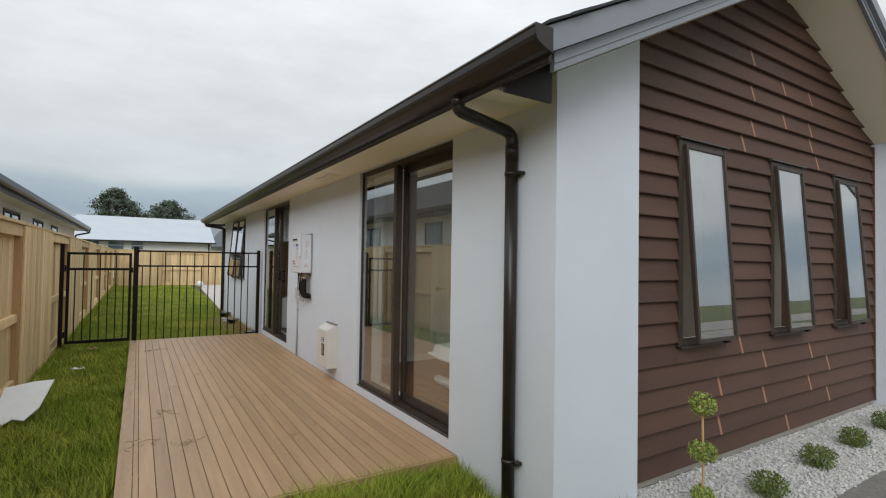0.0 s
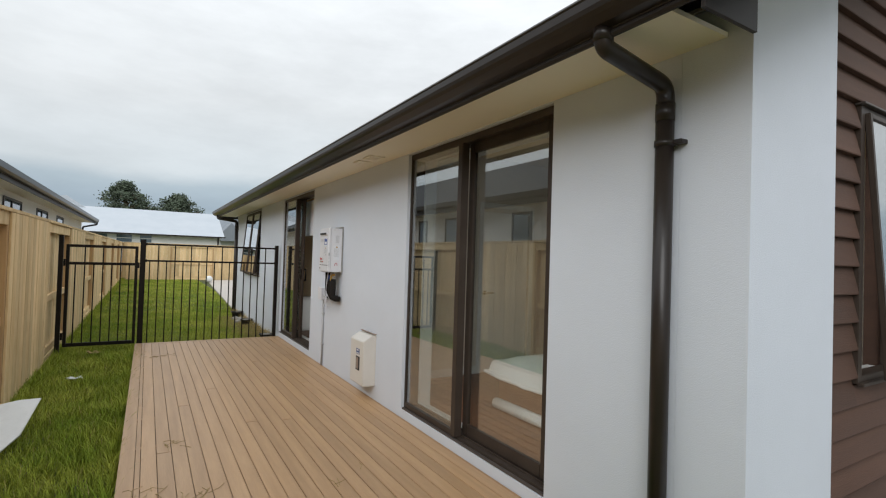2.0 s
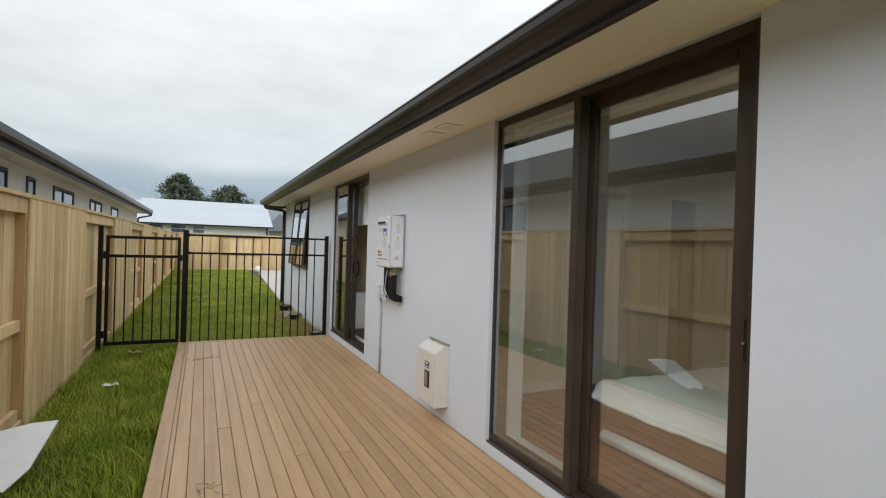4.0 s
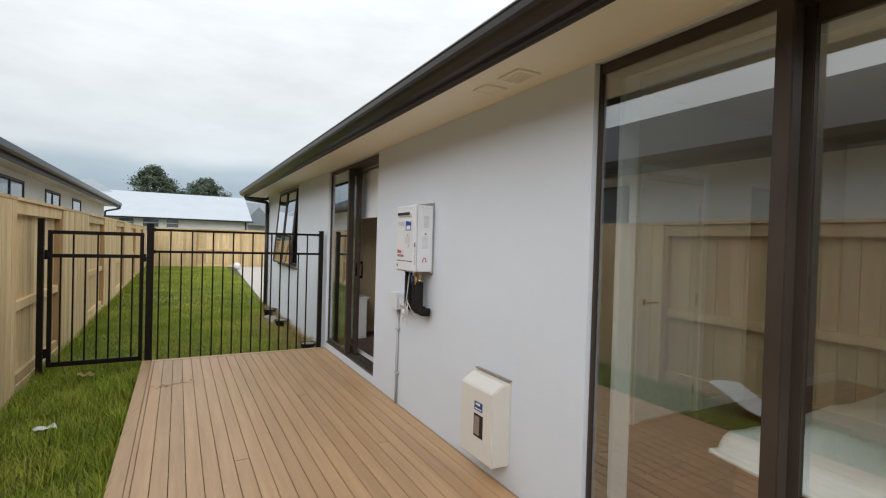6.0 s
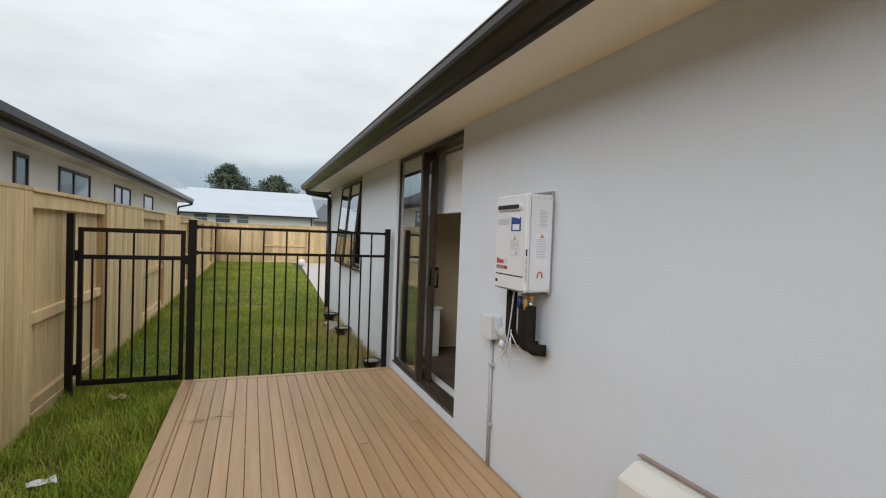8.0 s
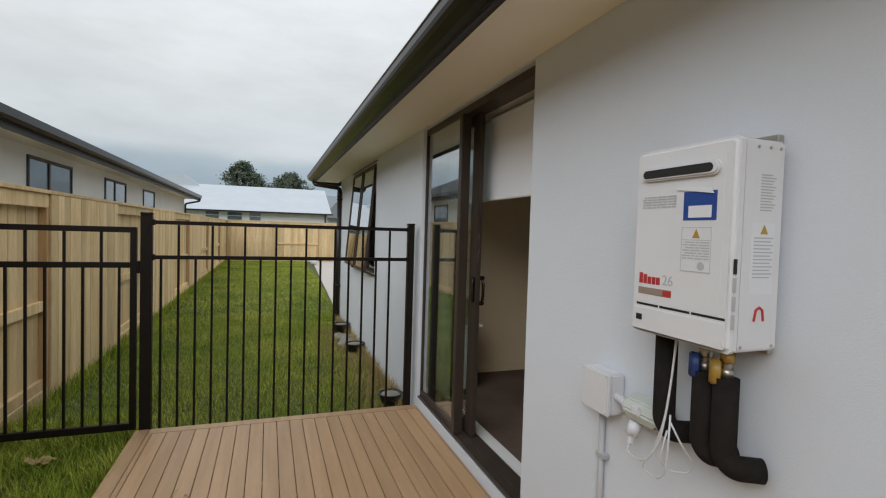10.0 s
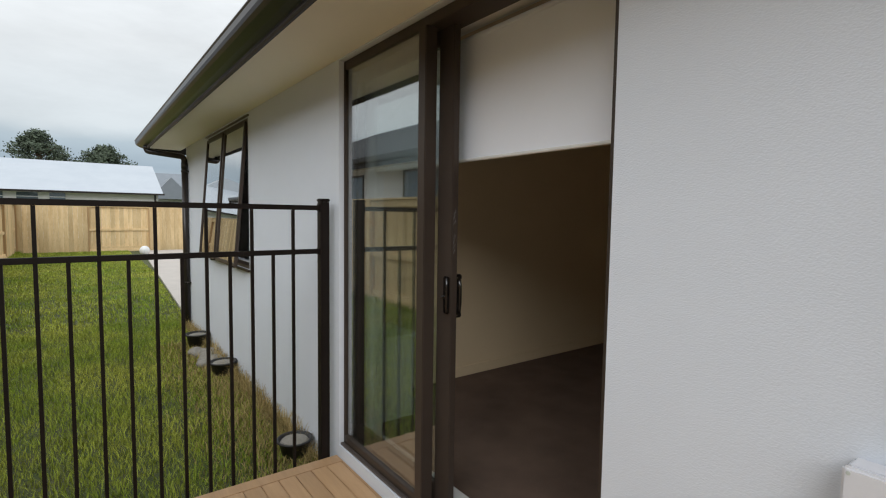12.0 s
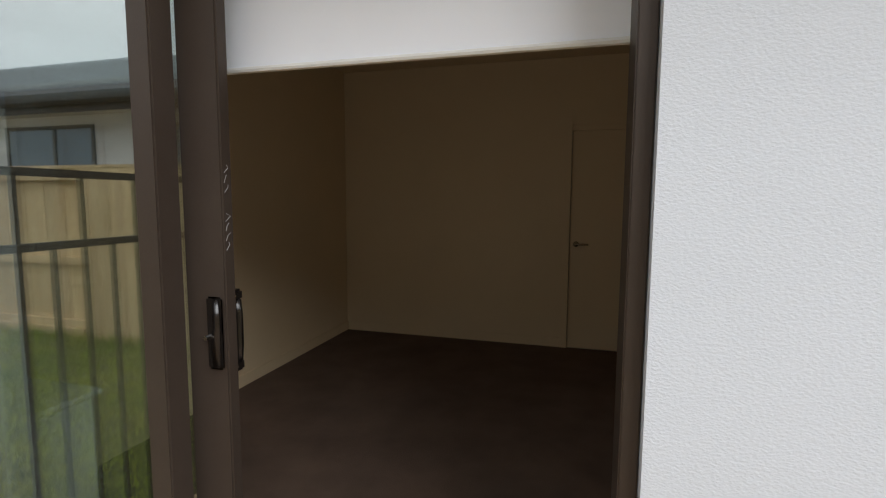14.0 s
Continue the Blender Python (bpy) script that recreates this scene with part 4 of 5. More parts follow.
# house beyond the back fence, with its white roof
bh = thing("house", "far house with white ribbed roof and low white walls", "house", (0, 0, 0))
part("wall", box(-9.0, 4.9, 42.3, 52.0, -0.3, 2.52), HOUSE_WALL, bh)
slope = sheet("roof", [(-9.4, 41.8, 2.55), (5.15, 41.8, 2.55), (5.15, 47.0, 4.61), (-9.4, 47.0, 4.61), (5.15, 52.4, 2.55), (-9.4, 52.4, 2.55)],
              [(0, 1, 2, 3), (3, 2, 4, 5), (1, 4, 2), (0, 3, 5), (0, 5, 4, 1)], ROOF_WHITE)
broof = child("roof", slope, bh)
for i in range(19):
    xx = -9.3 + i * 0.8
    rb = sheet("roof_rib", [(xx, 41.75, 2.522), (xx + 0.03, 41.75, 2.522), (xx + 0.03, 46.95, 4.579), (xx, 46.95, 4.579), (xx, 41.8, 2.50), (xx + 0.05, 41.8, 2.50), (xx + 0.05, 47.0, 4.56), (xx, 47.0, 4.56)],
               [(0, 1, 2, 3), (4, 7, 6, 5), (0, 4, 5, 1), (1, 5, 6, 2), (0, 3, 7, 4), (3, 2, 6, 7)], ROOF_WHITE)
    child("roof_rib", rb, broof)
part("roof", prism([(-3.6, 4.2), (-5.15, 5.30), (-6.4, 5.08), (-9.3, 4.2)], "y", 46.6, 49.0), ROOF_WHITE, bh, "white cross gable of the roof")
part("gutter", box(-9.4, 5.2, 41.68, 41.79, 2.47, 2.57, 0.01), GUTTER, bh)
for a, b, z0 in ((-3.1, -2.3, 2.0), (-1.75, -0.85, 1.95), (-0.35, 0.35, 1.95)):
    w = part("window", box(a, b, 42.26, 42.299, z0, 2.45), FARGLASS_SKY, bh, "dark far window")
    part("frame", box(a, b, 42.24, 42.2595, 2.2, 2.24), TRIM, w)
part("downpipe", tube([(4.75, 42.25, 2.5), (4.75, 42.25, 0)], 0.05, 8), GUTTER, bh)

gh = thing("house", "distant house with grey tiled roof", "house", (0, 0, 0))
part("wall", box(6.2, 14, 58, 66, -0.3, 2.6), HOUSE_WALL, gh)
part("roof", prism([(57.5, 2.6), (66.5, 2.6), (62, 5.2)], "x", 5.9, 14.4), ROOF_GREY, gh)
part("roof", prism([(5.9, 2.6), (9.4, 2.6), (7.6, 4.5)], "y", 56.5, 62), ROOF_GREY, gh)

# house across the street behind the walker
sh = thing("house", "house across the street with dark gabled roof", "house", (0, 0, 0))
part("wall", box(8, 22, -34, -26, -0.3, 2.6), HOUSE_WALL, sh)
part("roof", prism([(-34.6, 2.55), (-25.4, 2.55), (-30, 4.9)], "x", 7.4, 22.6), SHINGLE, sh)
for a in (9.5, 14.0, 18.0):
    w = part("window", box(a, a + 1.8, -25.99, -25.95, 0.9, 2.1), FARGLASS_SKY, sh, "dark street window")
    part("frame", box(a - 0.05, a + 1.85, -25.94, -25.92, 2.1, 2.16), TRIM, w)
structure("road", box(-60, 60, -16, -9.5, LAWN - 0.02, LAWN - 0.012), CHIP, "grey asphalt street", "road")


# ---- trees far behind ----
def tree(x, y, z_base, height, width, seed, spire):
    t = thing("tree", "tall dark conifer far behind the houses" if spire else "broad dark tree far behind the houses", "tree", (x, y, z_base), "far trees")
    r = random.Random(seed)
    trunk = tube([(0, 0, 0), (0.2, 0.1, height * 0.4), (0.0, 0.0, height * 0.9)], 0.30, 8)
    part("trunk", trunk, BARK, t)
    limbs = bmesh.new()
    crown_v, crown_f = [], []
    for k in range(85):
        u = r.random() ** 0.65
        zz = height * (0.42 + 0.55 * u)
        if spire:
            reach = width * 0.5 * min(1.0, (1.05 - u) * 2.0) ** 1.1 * (0.45 + 0.65 * r.random())
        else:
            reach = width * 0.5 * max(0.12, 1 - max(0.0, 2 * u - 0.95) ** 3) * (0.4 + 0.65 * r.random())
        a = r.random() * 6.283
        tip = Vector((math.cos(a) * reach, math.sin(a) * reach, zz + reach * 0.12))
        tube([(0, 0, zz - reach * 0.3), tip], 0.05, 5, limbs)
        for j in range(5):
            c = tip * 1.0 + Vector((r.gauss(0, 0.35), r.gauss(0, 0.35), r.gauss(0, 0.22)))
            c.x, c.y = c.x * (0.65 + 0.35 * r.random()), c.y * (0.65 + 0.35 * r.random())
            for q in range(26):
                d = Vector((r.gauss(0, 1), r.gauss(0, 1), r.gauss(0, 0.55))) * 0.36
                s = 0.10 + 0.10 * r.random()
                n1 = Vector((r.gauss(0, 1), r.gauss(0, 1), r.gauss(0, 1))).normalized()
                n2 = n1.orthogonal().normalized()
                i0 = len(crown_v)
                p = c + d
                crown_v += [tuple(p - n1 * s), tuple(p + n2 * s * 0.6), tuple(p + n1 * s), tuple(p - n2 * s * 0.6)]
                crown_f.append((i0, i0 + 1, i0 + 2, i0 + 3))
    part("limbs", limbs, BARK, t)
    child("crown", sheet("crown", crown_v, crown_f, LEAF_FAR), t)
    return t


tree(-3.1, 92, -1, 12.8, 8.2, 11, True)
tree(3.9, 90, -1, 11.2, 7.6, 12, False)

# ---- things on the house wall ----
def text_lines(name, parent, x, y0, y1, z0, z1, rows, seed, material=INK, t=0.0007):
    """Rows of small print too fine to read, as plain bars on a face at x."""
    r = random.Random(seed)
    q = bmesh.new()
    step = (z1 - z0) / rows
    for i in range(rows):
        z = z0 + (i + 0.3) * step
        u = y0
        while u < y1 - 0.006:
            w = min(0.008 + r.random() * 0.03, y1 - u)
            box(x - t, x, u, u + w, z, z + step * 0.42, 0, q)
            u += w + 0.004
    return part(name, q, material, parent)


HX0, HX1, HY0, HY1, HZ0, HZ1 = 1.958, 2.125, 6.772, 7.112, 1.238, 1.768
heater = thing("water_heater", "off-white gas water heater with stickers fixed to the wall", "water heater", (2.15, 6.93, 1.235))


def on_heater(name, bm, material, label="", parent=None, smooth=False):
    bm.transform(Matrix.Translation((-2.15, -6.93, -1.235)))
    return part(name, bm, material, parent or heater, label, smooth)


on_heater("casing", box(1.985, HX1, HY0 + 0.004, HY1 - 0.004, HZ0 + 0.004, HZ1 - 0.004, 0.006), HEATER)
cover = prism([(HY0, HZ0 + 0.01), (HY0 + 0.012, HZ0), (HY1 - 0.012, HZ0), (HY1, HZ0 + 0.01), (HY1, HZ1 - 0.01), (HY1 - 0.012, HZ1), (HY0 + 0.012, HZ1), (HY0, HZ1 - 0.01)], "x", HX0 - 0.0004, 1.984)
bmesh.ops.bevel(cover, geom=[e for e in cover.edges if all(v.co.x < HX0 + 0.006 for v in e.verts)], offset=0.012, segments=3, affect="EDGES")
cover_ob = on_heater("cover", cover, HEATER)
on_heater("raised_panel", box(HX0 - 0.001, HX0 + 0.006, HY0 + 0.028, HY1 - 0.012, HZ0 + 0.085, HZ1 - 0.018, 0.004), HEATER)
on_heater("lower_panel", box(HX0 - 0.003, HX0 + 0.006, HY0 + 0.012, HY1 - 0.010, HZ0 + 0.006, HZ0 + 0.078, 0.006), HEATER)
XF = HX0 - 0.001


def capsule(y0, y1, z, r, x0, x1):
    """A slot with round ends, drawn out along x."""
    pts = [(y1 - r + r * math.sin(k * math.pi / 8), z + r * math.cos(k * math.pi / 8)) for k in range(9)]
    pts += [(y0 + r - r * math.sin(k * math.pi / 8), z - r * math.cos(k * math.pi / 8)) for k in range(9)]
    return prism(pts, "x", x0, x1)


flue_bm = capsule(6.812, 7.078, 1.697, 0.0195, XF - 0.012, XF + 0.004)
bmesh.ops.bevel(flue_bm, geom=[e for e in flue_bm.edges if all(v.co.x < XF - 0.011 for v in e.verts)], offset=0.005, segments=2, affect="EDGES")
flue = on_heater("flue_slot", flue_bm, GREYBOX, "oval metal flue terminal")
on_heater("flue_opening", capsule(6.828, 7.066, 1.697, 0.0115, XF - 0.0132, XF - 0.0121), BLACK, "", flue)
for a, b in ((6.785, 6.885), (6.891, 6.995), (7.001, 7.085)):
    on_heater("air_slot", box(XF - 0.0006, XF + 0.001, a, b, 1.3195, 1.3255), BLACK)
on_heater("indicator", box(XF - 0.0036, XF - 0.0021, 7.060, 7.082, 1.275, 1.292), BLACK)
mark = bmesh.new()
for i, (a, b) in enumerate(((1.383, 1.414), (1.383, 1.410), (1.383, 1.404), (1.383, 1.404), (1.383, 1.404))):
    box(XF - 0.0008, XF, 7.064 - i * 0.0165, 7.078 - i * 0.0165, a, b, 0, mark)
on_heater("brand_mark", mark, LABEL_RED, "red brand mark")
on_heater("brand_bar", box(XF - 0.0008, XF, 6.955, 7.080, 1.352, 1.372), LABEL_BROWN)
on_heater("brand_bar_tip", box(XF - 0.0014, XF - 0.0009, 6.955, 6.985, 1.354, 1.370), LABEL_RED)
num = bpy.data.curves.new("digits", "FONT")
num.body, num.size, num.extrude = "26", 0.040, 0.0004
dig = new("model_number", num)
dig.matrix_world = Matrix.Translation((XF - 0.0006, 6.990, 1.385)) @ Matrix(((0, 0, -1), (-1, 0, 0), (0, 1, 0))).to_4x4()
dig_me = bpy.data.meshes.new_from_object(dig)
dig_me.transform(Matrix.Translation((-2.15, -6.93, -1.235)) @ dig.matrix_world)
bpy.data.objects.remove(dig)
dig_me.materials.clear()
dig_me.materials.append(INK)
child("model_number", dig_me, heater)
e_lab = on_heater("energy_label", box(XF - 0.0009, XF, 6.822, 6.925, 1.565, 1.640), LABEL_BLUE, "torn blue and white energy label")
on_heater("label_field", box(XF - 0.0016, XF - 0.001, 6.836, 6.908, 1.572, 1.603), LABEL_WHITE, "", e_lab)
on_heater("label_tear", prism([(6.83, 1.632), (6.95, 1.648), (6.94, 1.656), (6.87, 1.650), (6.84, 1.646)], "x", XF - 0.004, XF - 0.0017), LABEL_WHITE, "peeling white label edge", e_lab)
w_lab = on_heater("warning_label", box(XF - 0.0007, XF, 6.832, 6.928, 1.430, 1.548), HEATER, "printed warning label")


def frame_lines(x, y0, y1, z0, z1, t, parent, extra=()):
    q = box(x - 0.0006, x, y0, y0 + t, z0, z1)
    box(x - 0.0006, x, y1 - t, y1, z0, z1, 0, q)
    for z in (z0, z1 - t, *extra):
        box(x - 0.0006, x, y0 + t, y1 - t, z, z + t, 0, q)
    return on_heater("label_border", q, INK, "", parent)


frame_lines(XF - 0.0008, 6.833, 6.927, 1.431, 1.547, 0.0014, w_lab, (1.513,))
tri = prism([(6.868, 1.519), (6.892, 1.519), (6.880, 1.543)], "x", XF - 0.0016, XF - 0.0008)
on_heater("warning_sign", tri, YELLOW, "", w_lab)
for i, (a, b, c, d, n, s) in enumerate(((6.838, 6.922, 1.462, 1.511, 7, 3), (6.95, 7.075, 1.600, 1.636, 5, 4))):
    q = text_lines("small_print", None, XF - 0.0009, a, b, c, d, n, s)
    q.parent = heater
    q.data.transform(Matrix.Translation((-2.15, -6.93, -1.235)))
on_heater("approval_mark", tube([(XF - 0.0015, 6.862, 1.447), (XF - 0.0007, 6.862, 1.447)], 0.011, 18), INK, "", w_lab)
# stickers on the side facing -y
SY = HY0 + 0.004


def side_box(name, x0, x1, z0, z1, material, t=0.0008, label="", parent=None):
    return on_heater(name, box(x0, x1, SY - t, SY, z0, z1), material, label, parent)


s_lab = side_box("side_label", 2.022, 2.098, 1.385, 1.560, LABEL_WHITE, 0.0006, "printed white side label")
for i in range(12):
    side_box("print_row", 2.028, 2.085 + 0.008 * (i % 2), 1.425 + i * 0.0088, 1.428 + i * 0.0088, INK, 0.0012, "", s_lab)
on_heater("side_sign", prism([(2.048, 1.533), (2.074, 1.533), (2.061, 1.556)], "y", SY - 0.0014, SY - 0.0007), YELLOW, "", s_lab)
for i in range(13):
    side_box("print_row", 2.044, 2.082 + 0.006 * (i % 3), 1.590 + i * 0.0072, 1.593 + i * 0.0072, INK, 0.0008)
flame = tube([(2.040, SY - 0.0005, 1.318), (2.046, SY - 0.0005, 1.345), (2.058, SY - 0.0005, 1.352), (2.068, SY - 0.0005, 1.345), (2.072, SY - 0.0005, 1.318)], 0.0035, 6)
on_heater("flame_mark", flame, LABEL_RED)
for z in (1.30, 1.345, 1.39, 1.435):
    side_box("louvre", 1.966, 1.972, z, z + 0.036, BLACK if z > 1.43 else INK, 0.0055)
for x, z in ((2.03, 1.745), (2.07, 1.745), (2.105, 1.745), (2.105, 1.255), (2.0, 1.255)):
    on_heater("screw", tube([(x, SY - 0.0025, z), (x, SY, z)], 0.004, 8), STEEL)
brk = box(2.126, 2.149, 6.80, 7.05, HZ0 - 0.012, HZ1 + 0.02, 0.002)
on_heater("wall_bracket", brk, STEEL, "metal wall bracket")

# lagged pipes under the heater
def pipe_run(y, x, z_end, out, label, valve, handle, stub=0.0):
    p = thing("lagged_pipe", label, "pipe", (2.15, y, z_end))

    def put(name, bm, material, label=""):
        bm.transform(Matrix.Translation((-2.15, -y, -z_end)))
        return part(name, bm, material, p, label, True)
    top = HZ0 - (0.0 if valve is None else 0.085)
    put("lagging", tube([(x, y, top), (x, y, z_end + 0.03), (x + 0.01, y - out * 0.4, z_end), (2.13, y - out, z_end)], 0.032, 16, None, 0.05), LAG)
    if valve:
        put("tail", tube([(x, y, HZ0 - 0.001), (x, y, top - 0.003)], 0.0135, 12), STEEL)
        put("nut", tube([(x, y, HZ0 - 0.045), (x, y, HZ0 - 0.018)], 0.020, 6), valve)
        put("nut", tube([(x, y, HZ0 - 0.082), (x, y, HZ0 - 0.060)], 0.019, 6), STEEL)
        put("valve_handle", box(x - 0.034, x - 0.016, y - 0.002, y + 0.030, top - 0.02, HZ0 - 0.035, 0.005), handle)
    return p


pipe_run(7.066, 2.060, 0.935, 0.05, "black foam-lagged pipe bending into the wall", None, None)
pipe_run(6.925, 2.060, 0.925, 0.045, "black lagged pipe with blue valve handle", STEEL, BLUE)
pipe_run(6.858, 2.060, 0.920, 0.06, "black lagged pipe with yellow brass valve", BRASS, YELLOW)

jbox = thing("junction_box", "pale grey plastic junction box on the wall", "junction box", (2.15, 7.418, 0.942))
part("body", box(-0.062, -0.001, -0.075, 0.075, -0.076, 0.076, 0.007), GREYBOX, jbox)
part("lid", box(-0.079, -0.0625, -0.077, 0.077, -0.078, 0.078, 0.005), GREYBOX, jbox)
for a in (-0.066, 0.066):
    for b in (-0.067, 0.067):
        part("screw", tube([(-0.0805, a, b), (-0.076, a, b)], 0.004, 8), GREENGREY, jbox)
gland = tube([(-0.040, -0.077, 0.0), (-0.040, -0.142, -0.012)], 0.012, 12)
for i in range(5):
    tube([(-0.040, -0.083 - i * 0.010, -0.001 - i * 0.002), (-0.040, -0.087 - i * 0.010, -0.001 - i * 0.002)], 0.0155, 12, gland)
part("gland", gland, GREYBOX, jbox)
sock = thing("outdoor_socket", "grey-green weatherproof socket with a plug in it", "socket", (2.15, 7.19, 0.93))
body = prism([(-0.001, 0.045), (-0.055, 0.035), (-0.075, 0.0), (-0.062, -0.035), (-0.001, -0.05)], "y", -0.085, 0.085)
body.transform(Matrix(((1, 0, 0, 0), (0, 1, 0, 0), (0, 0, 1, 0), (0, 0, 0, 1))))
bmesh.ops.bevel(body, geom=body.edges[:], offset=0.006, segments=2, affect="EDGES")
part("housing", body, GREENGREY, sock)
part("rocker", box(-0.081, -0.066, -0.005, 0.03, -0.005, 0.025, 0.004), GREYBOX, sock)
part("plug", tube([(-0.045, 0.04, -0.043), (-0.06, 0.045, -0.085)], 0.022, 14), GREYBOX, sock, "", True)
part("strain_relief", tube([(-0.06, 0.045, -0.085), (-0.064, 0.047, -0.115)], 0.010, 10), GREYBOX, sock)
for y in (-0.072, 0.072):
    part("screw", tube([(-0.076, y, -0.02), (-0.066, y, -0.02)], 0.005, 8), STEEL, sock)
cable = thing("heater_cable", "pale grey power cable looping below the heater", "cable", (2.08, 7.1, 1.2))


def on_cable(path, r=0.0042):
    q = tube(path, r, 6, None, 0.05, 6)
    q.transform(Matrix.Translation((-2.08, -7.1, -1.2)))
    part("strand", q, GREYBOX, cable, "", True)


on_cable([(2.086, 7.237, 0.815), (2.06, 7.22, 0.80), (2.045, 7.15, 0.80), (2.03, 7.08, 0.84), (2.025, 7.025, 0.98), (2.03, 7.01, 1.12), (2.04, 7.01, 1.238)], 0.0034)
on_cable([(2.05, 7.015, 1.238), (2.022, 7.015, 1.02), (2.022, 7.04, 0.90), (2.03, 7.11, 0.81), (2.05, 7.13, 0.785), (2.06, 7.09, 0.77), (2.045, 7.04, 0.80), (2.035, 7.02, 0.87), (2.03, 7.01, 1.0)], 0.003)
on_cable([(2.03, 7.01, 0.98), (2.05, 6.985, 0.92), (2.09, 6.975, 0.86), (2.10, 7.0, 0.82), (2.07, 7.05, 0.81), (2.035, 7.05, 0.85), (2.03, 7.02, 0.95)], 0.003)
cond = thing("conduit", "grey plastic conduit running down the wall", "conduit", (2.15, 7.445, 0.0))
part("pipe", tube([(-0.014, 0, 0.002), (-0.014, 0, 0.865)], 0.0125, 12), CONDUIT, cond, "", True)
for z in (0.28, 0.68):
    part("saddle", box(-0.030, -0.0005, -0.035, 0.016, z - 0.010, z + 0.010, 0.003), CONDUIT, cond)

MB = thing("meter_box", "ivory plastic meter box on the wall with sloped top", "meter box", (2.15, 5.91, 0.13))
mb = prism([(-0.001, 0.0), (-0.125, 0.005), (-0.132, 0.015), (-0.132, 0.445), (-0.125, 0.458), (-0.05, 0.505), (-0.001, 0.512)], "y", -0.18, 0.18)
bmesh.ops.bevel(mb, geom=[e for e in mb.edges if abs(abs(e.verts[0].co.y) - 0.18) < 1e-4 and abs(abs(e.verts[1].co.y) - 0.18) < 1e-4 and e.verts[0].co.y * e.verts[1].co.y > 0], offset=0.007, segments=2, affect="EDGES")
part("cover", mb, IVORY, MB)
part("back_plate", box(-0.010, -0.0005, -0.186, 0.176, 0.01, 0.520, 0.002), IVORY, MB)
# brown strip standing in for the shadow line along the back plate's top
part("top_shade_strip", box(-0.026, -0.0005, -0.192, 0.186, 0.5205, 0.527, 0.002), LABEL_BROWN, MB, "dark strip standing for the shaded gap above the cover")
win = part("window", box(-0.1335, -0.130, -0.085, 0.020, 0.145, 0.290, 0.012), BLACK, MB, "dark inspection window")
part("meter", box(-0.1345, -0.1336, -0.045, 0.010, 0.160, 0.275), LABEL_BROWN, win, "brown meter behind the window")
lab = part("label", box(-0.1335, -0.1322, -0.075, 0.015, 0.310, 0.365), BLUE, MB, "dark blue and white label")
part("label_stripe", box(-0.1342, -0.1336, -0.065, 0.005, 0.318, 0.326), LABEL_WHITE, lab)
part("label_stripe", box(-0.1342, -0.1336, -0.05, 0.0, 0.343, 0.357), LABEL_WHITE, lab)
part("cable_stub", tube([(-0.06, 0.10, 0.001), (-0.05, 0.11, -0.03), (-0.01, 0.115, -0.045)], 0.012, 8), LABEL_BROWN, MB)

for y0, y1, label in ((5.40, 5.59, "square cream soffit vent with slats"), (5.70, 5.845, "small square cream soffit vent")):
    v = thing("soffit_vent", label, "vent", (1.96, (y0 + y1) / 2, SOFF), "soffit vents")
    hw, hy = 0.075, (y1 - y0) / 2
    fr = box(-hw, hw, -hy, -hy + 0.02, -0.012, -0.0005, 0.002)
    box(-hw, hw, hy - 0.02, hy, -0.012, -0.0005, 0.002, fr)
    box(-hw, -hw + 0.02, -hy + 0.0205, hy - 0.0205, -0.012, -0.0005, 0.002, fr)
    box(hw - 0.02, hw, -hy + 0.0205, hy - 0.0205, -0.012, -0.0005, 0.002, fr)
    part("frame", fr, SOFFIT, v)
    part("backing", box(-hw + 0.02, hw - 0.02, -hy + 0.02, hy - 0.02, -0.003, -0.0006), LABEL_BROWN, v)
    n = 9
    for i in range(n):
        u = -hy + 0.028 + i * (2 * hy - 0.056) / (n - 1)
        part("slat", box(-hw + 0.0205, hw - 0.0205, u - 0.0045, u + 0.0045, -0.010, -0.0035), SOFFIT, v)


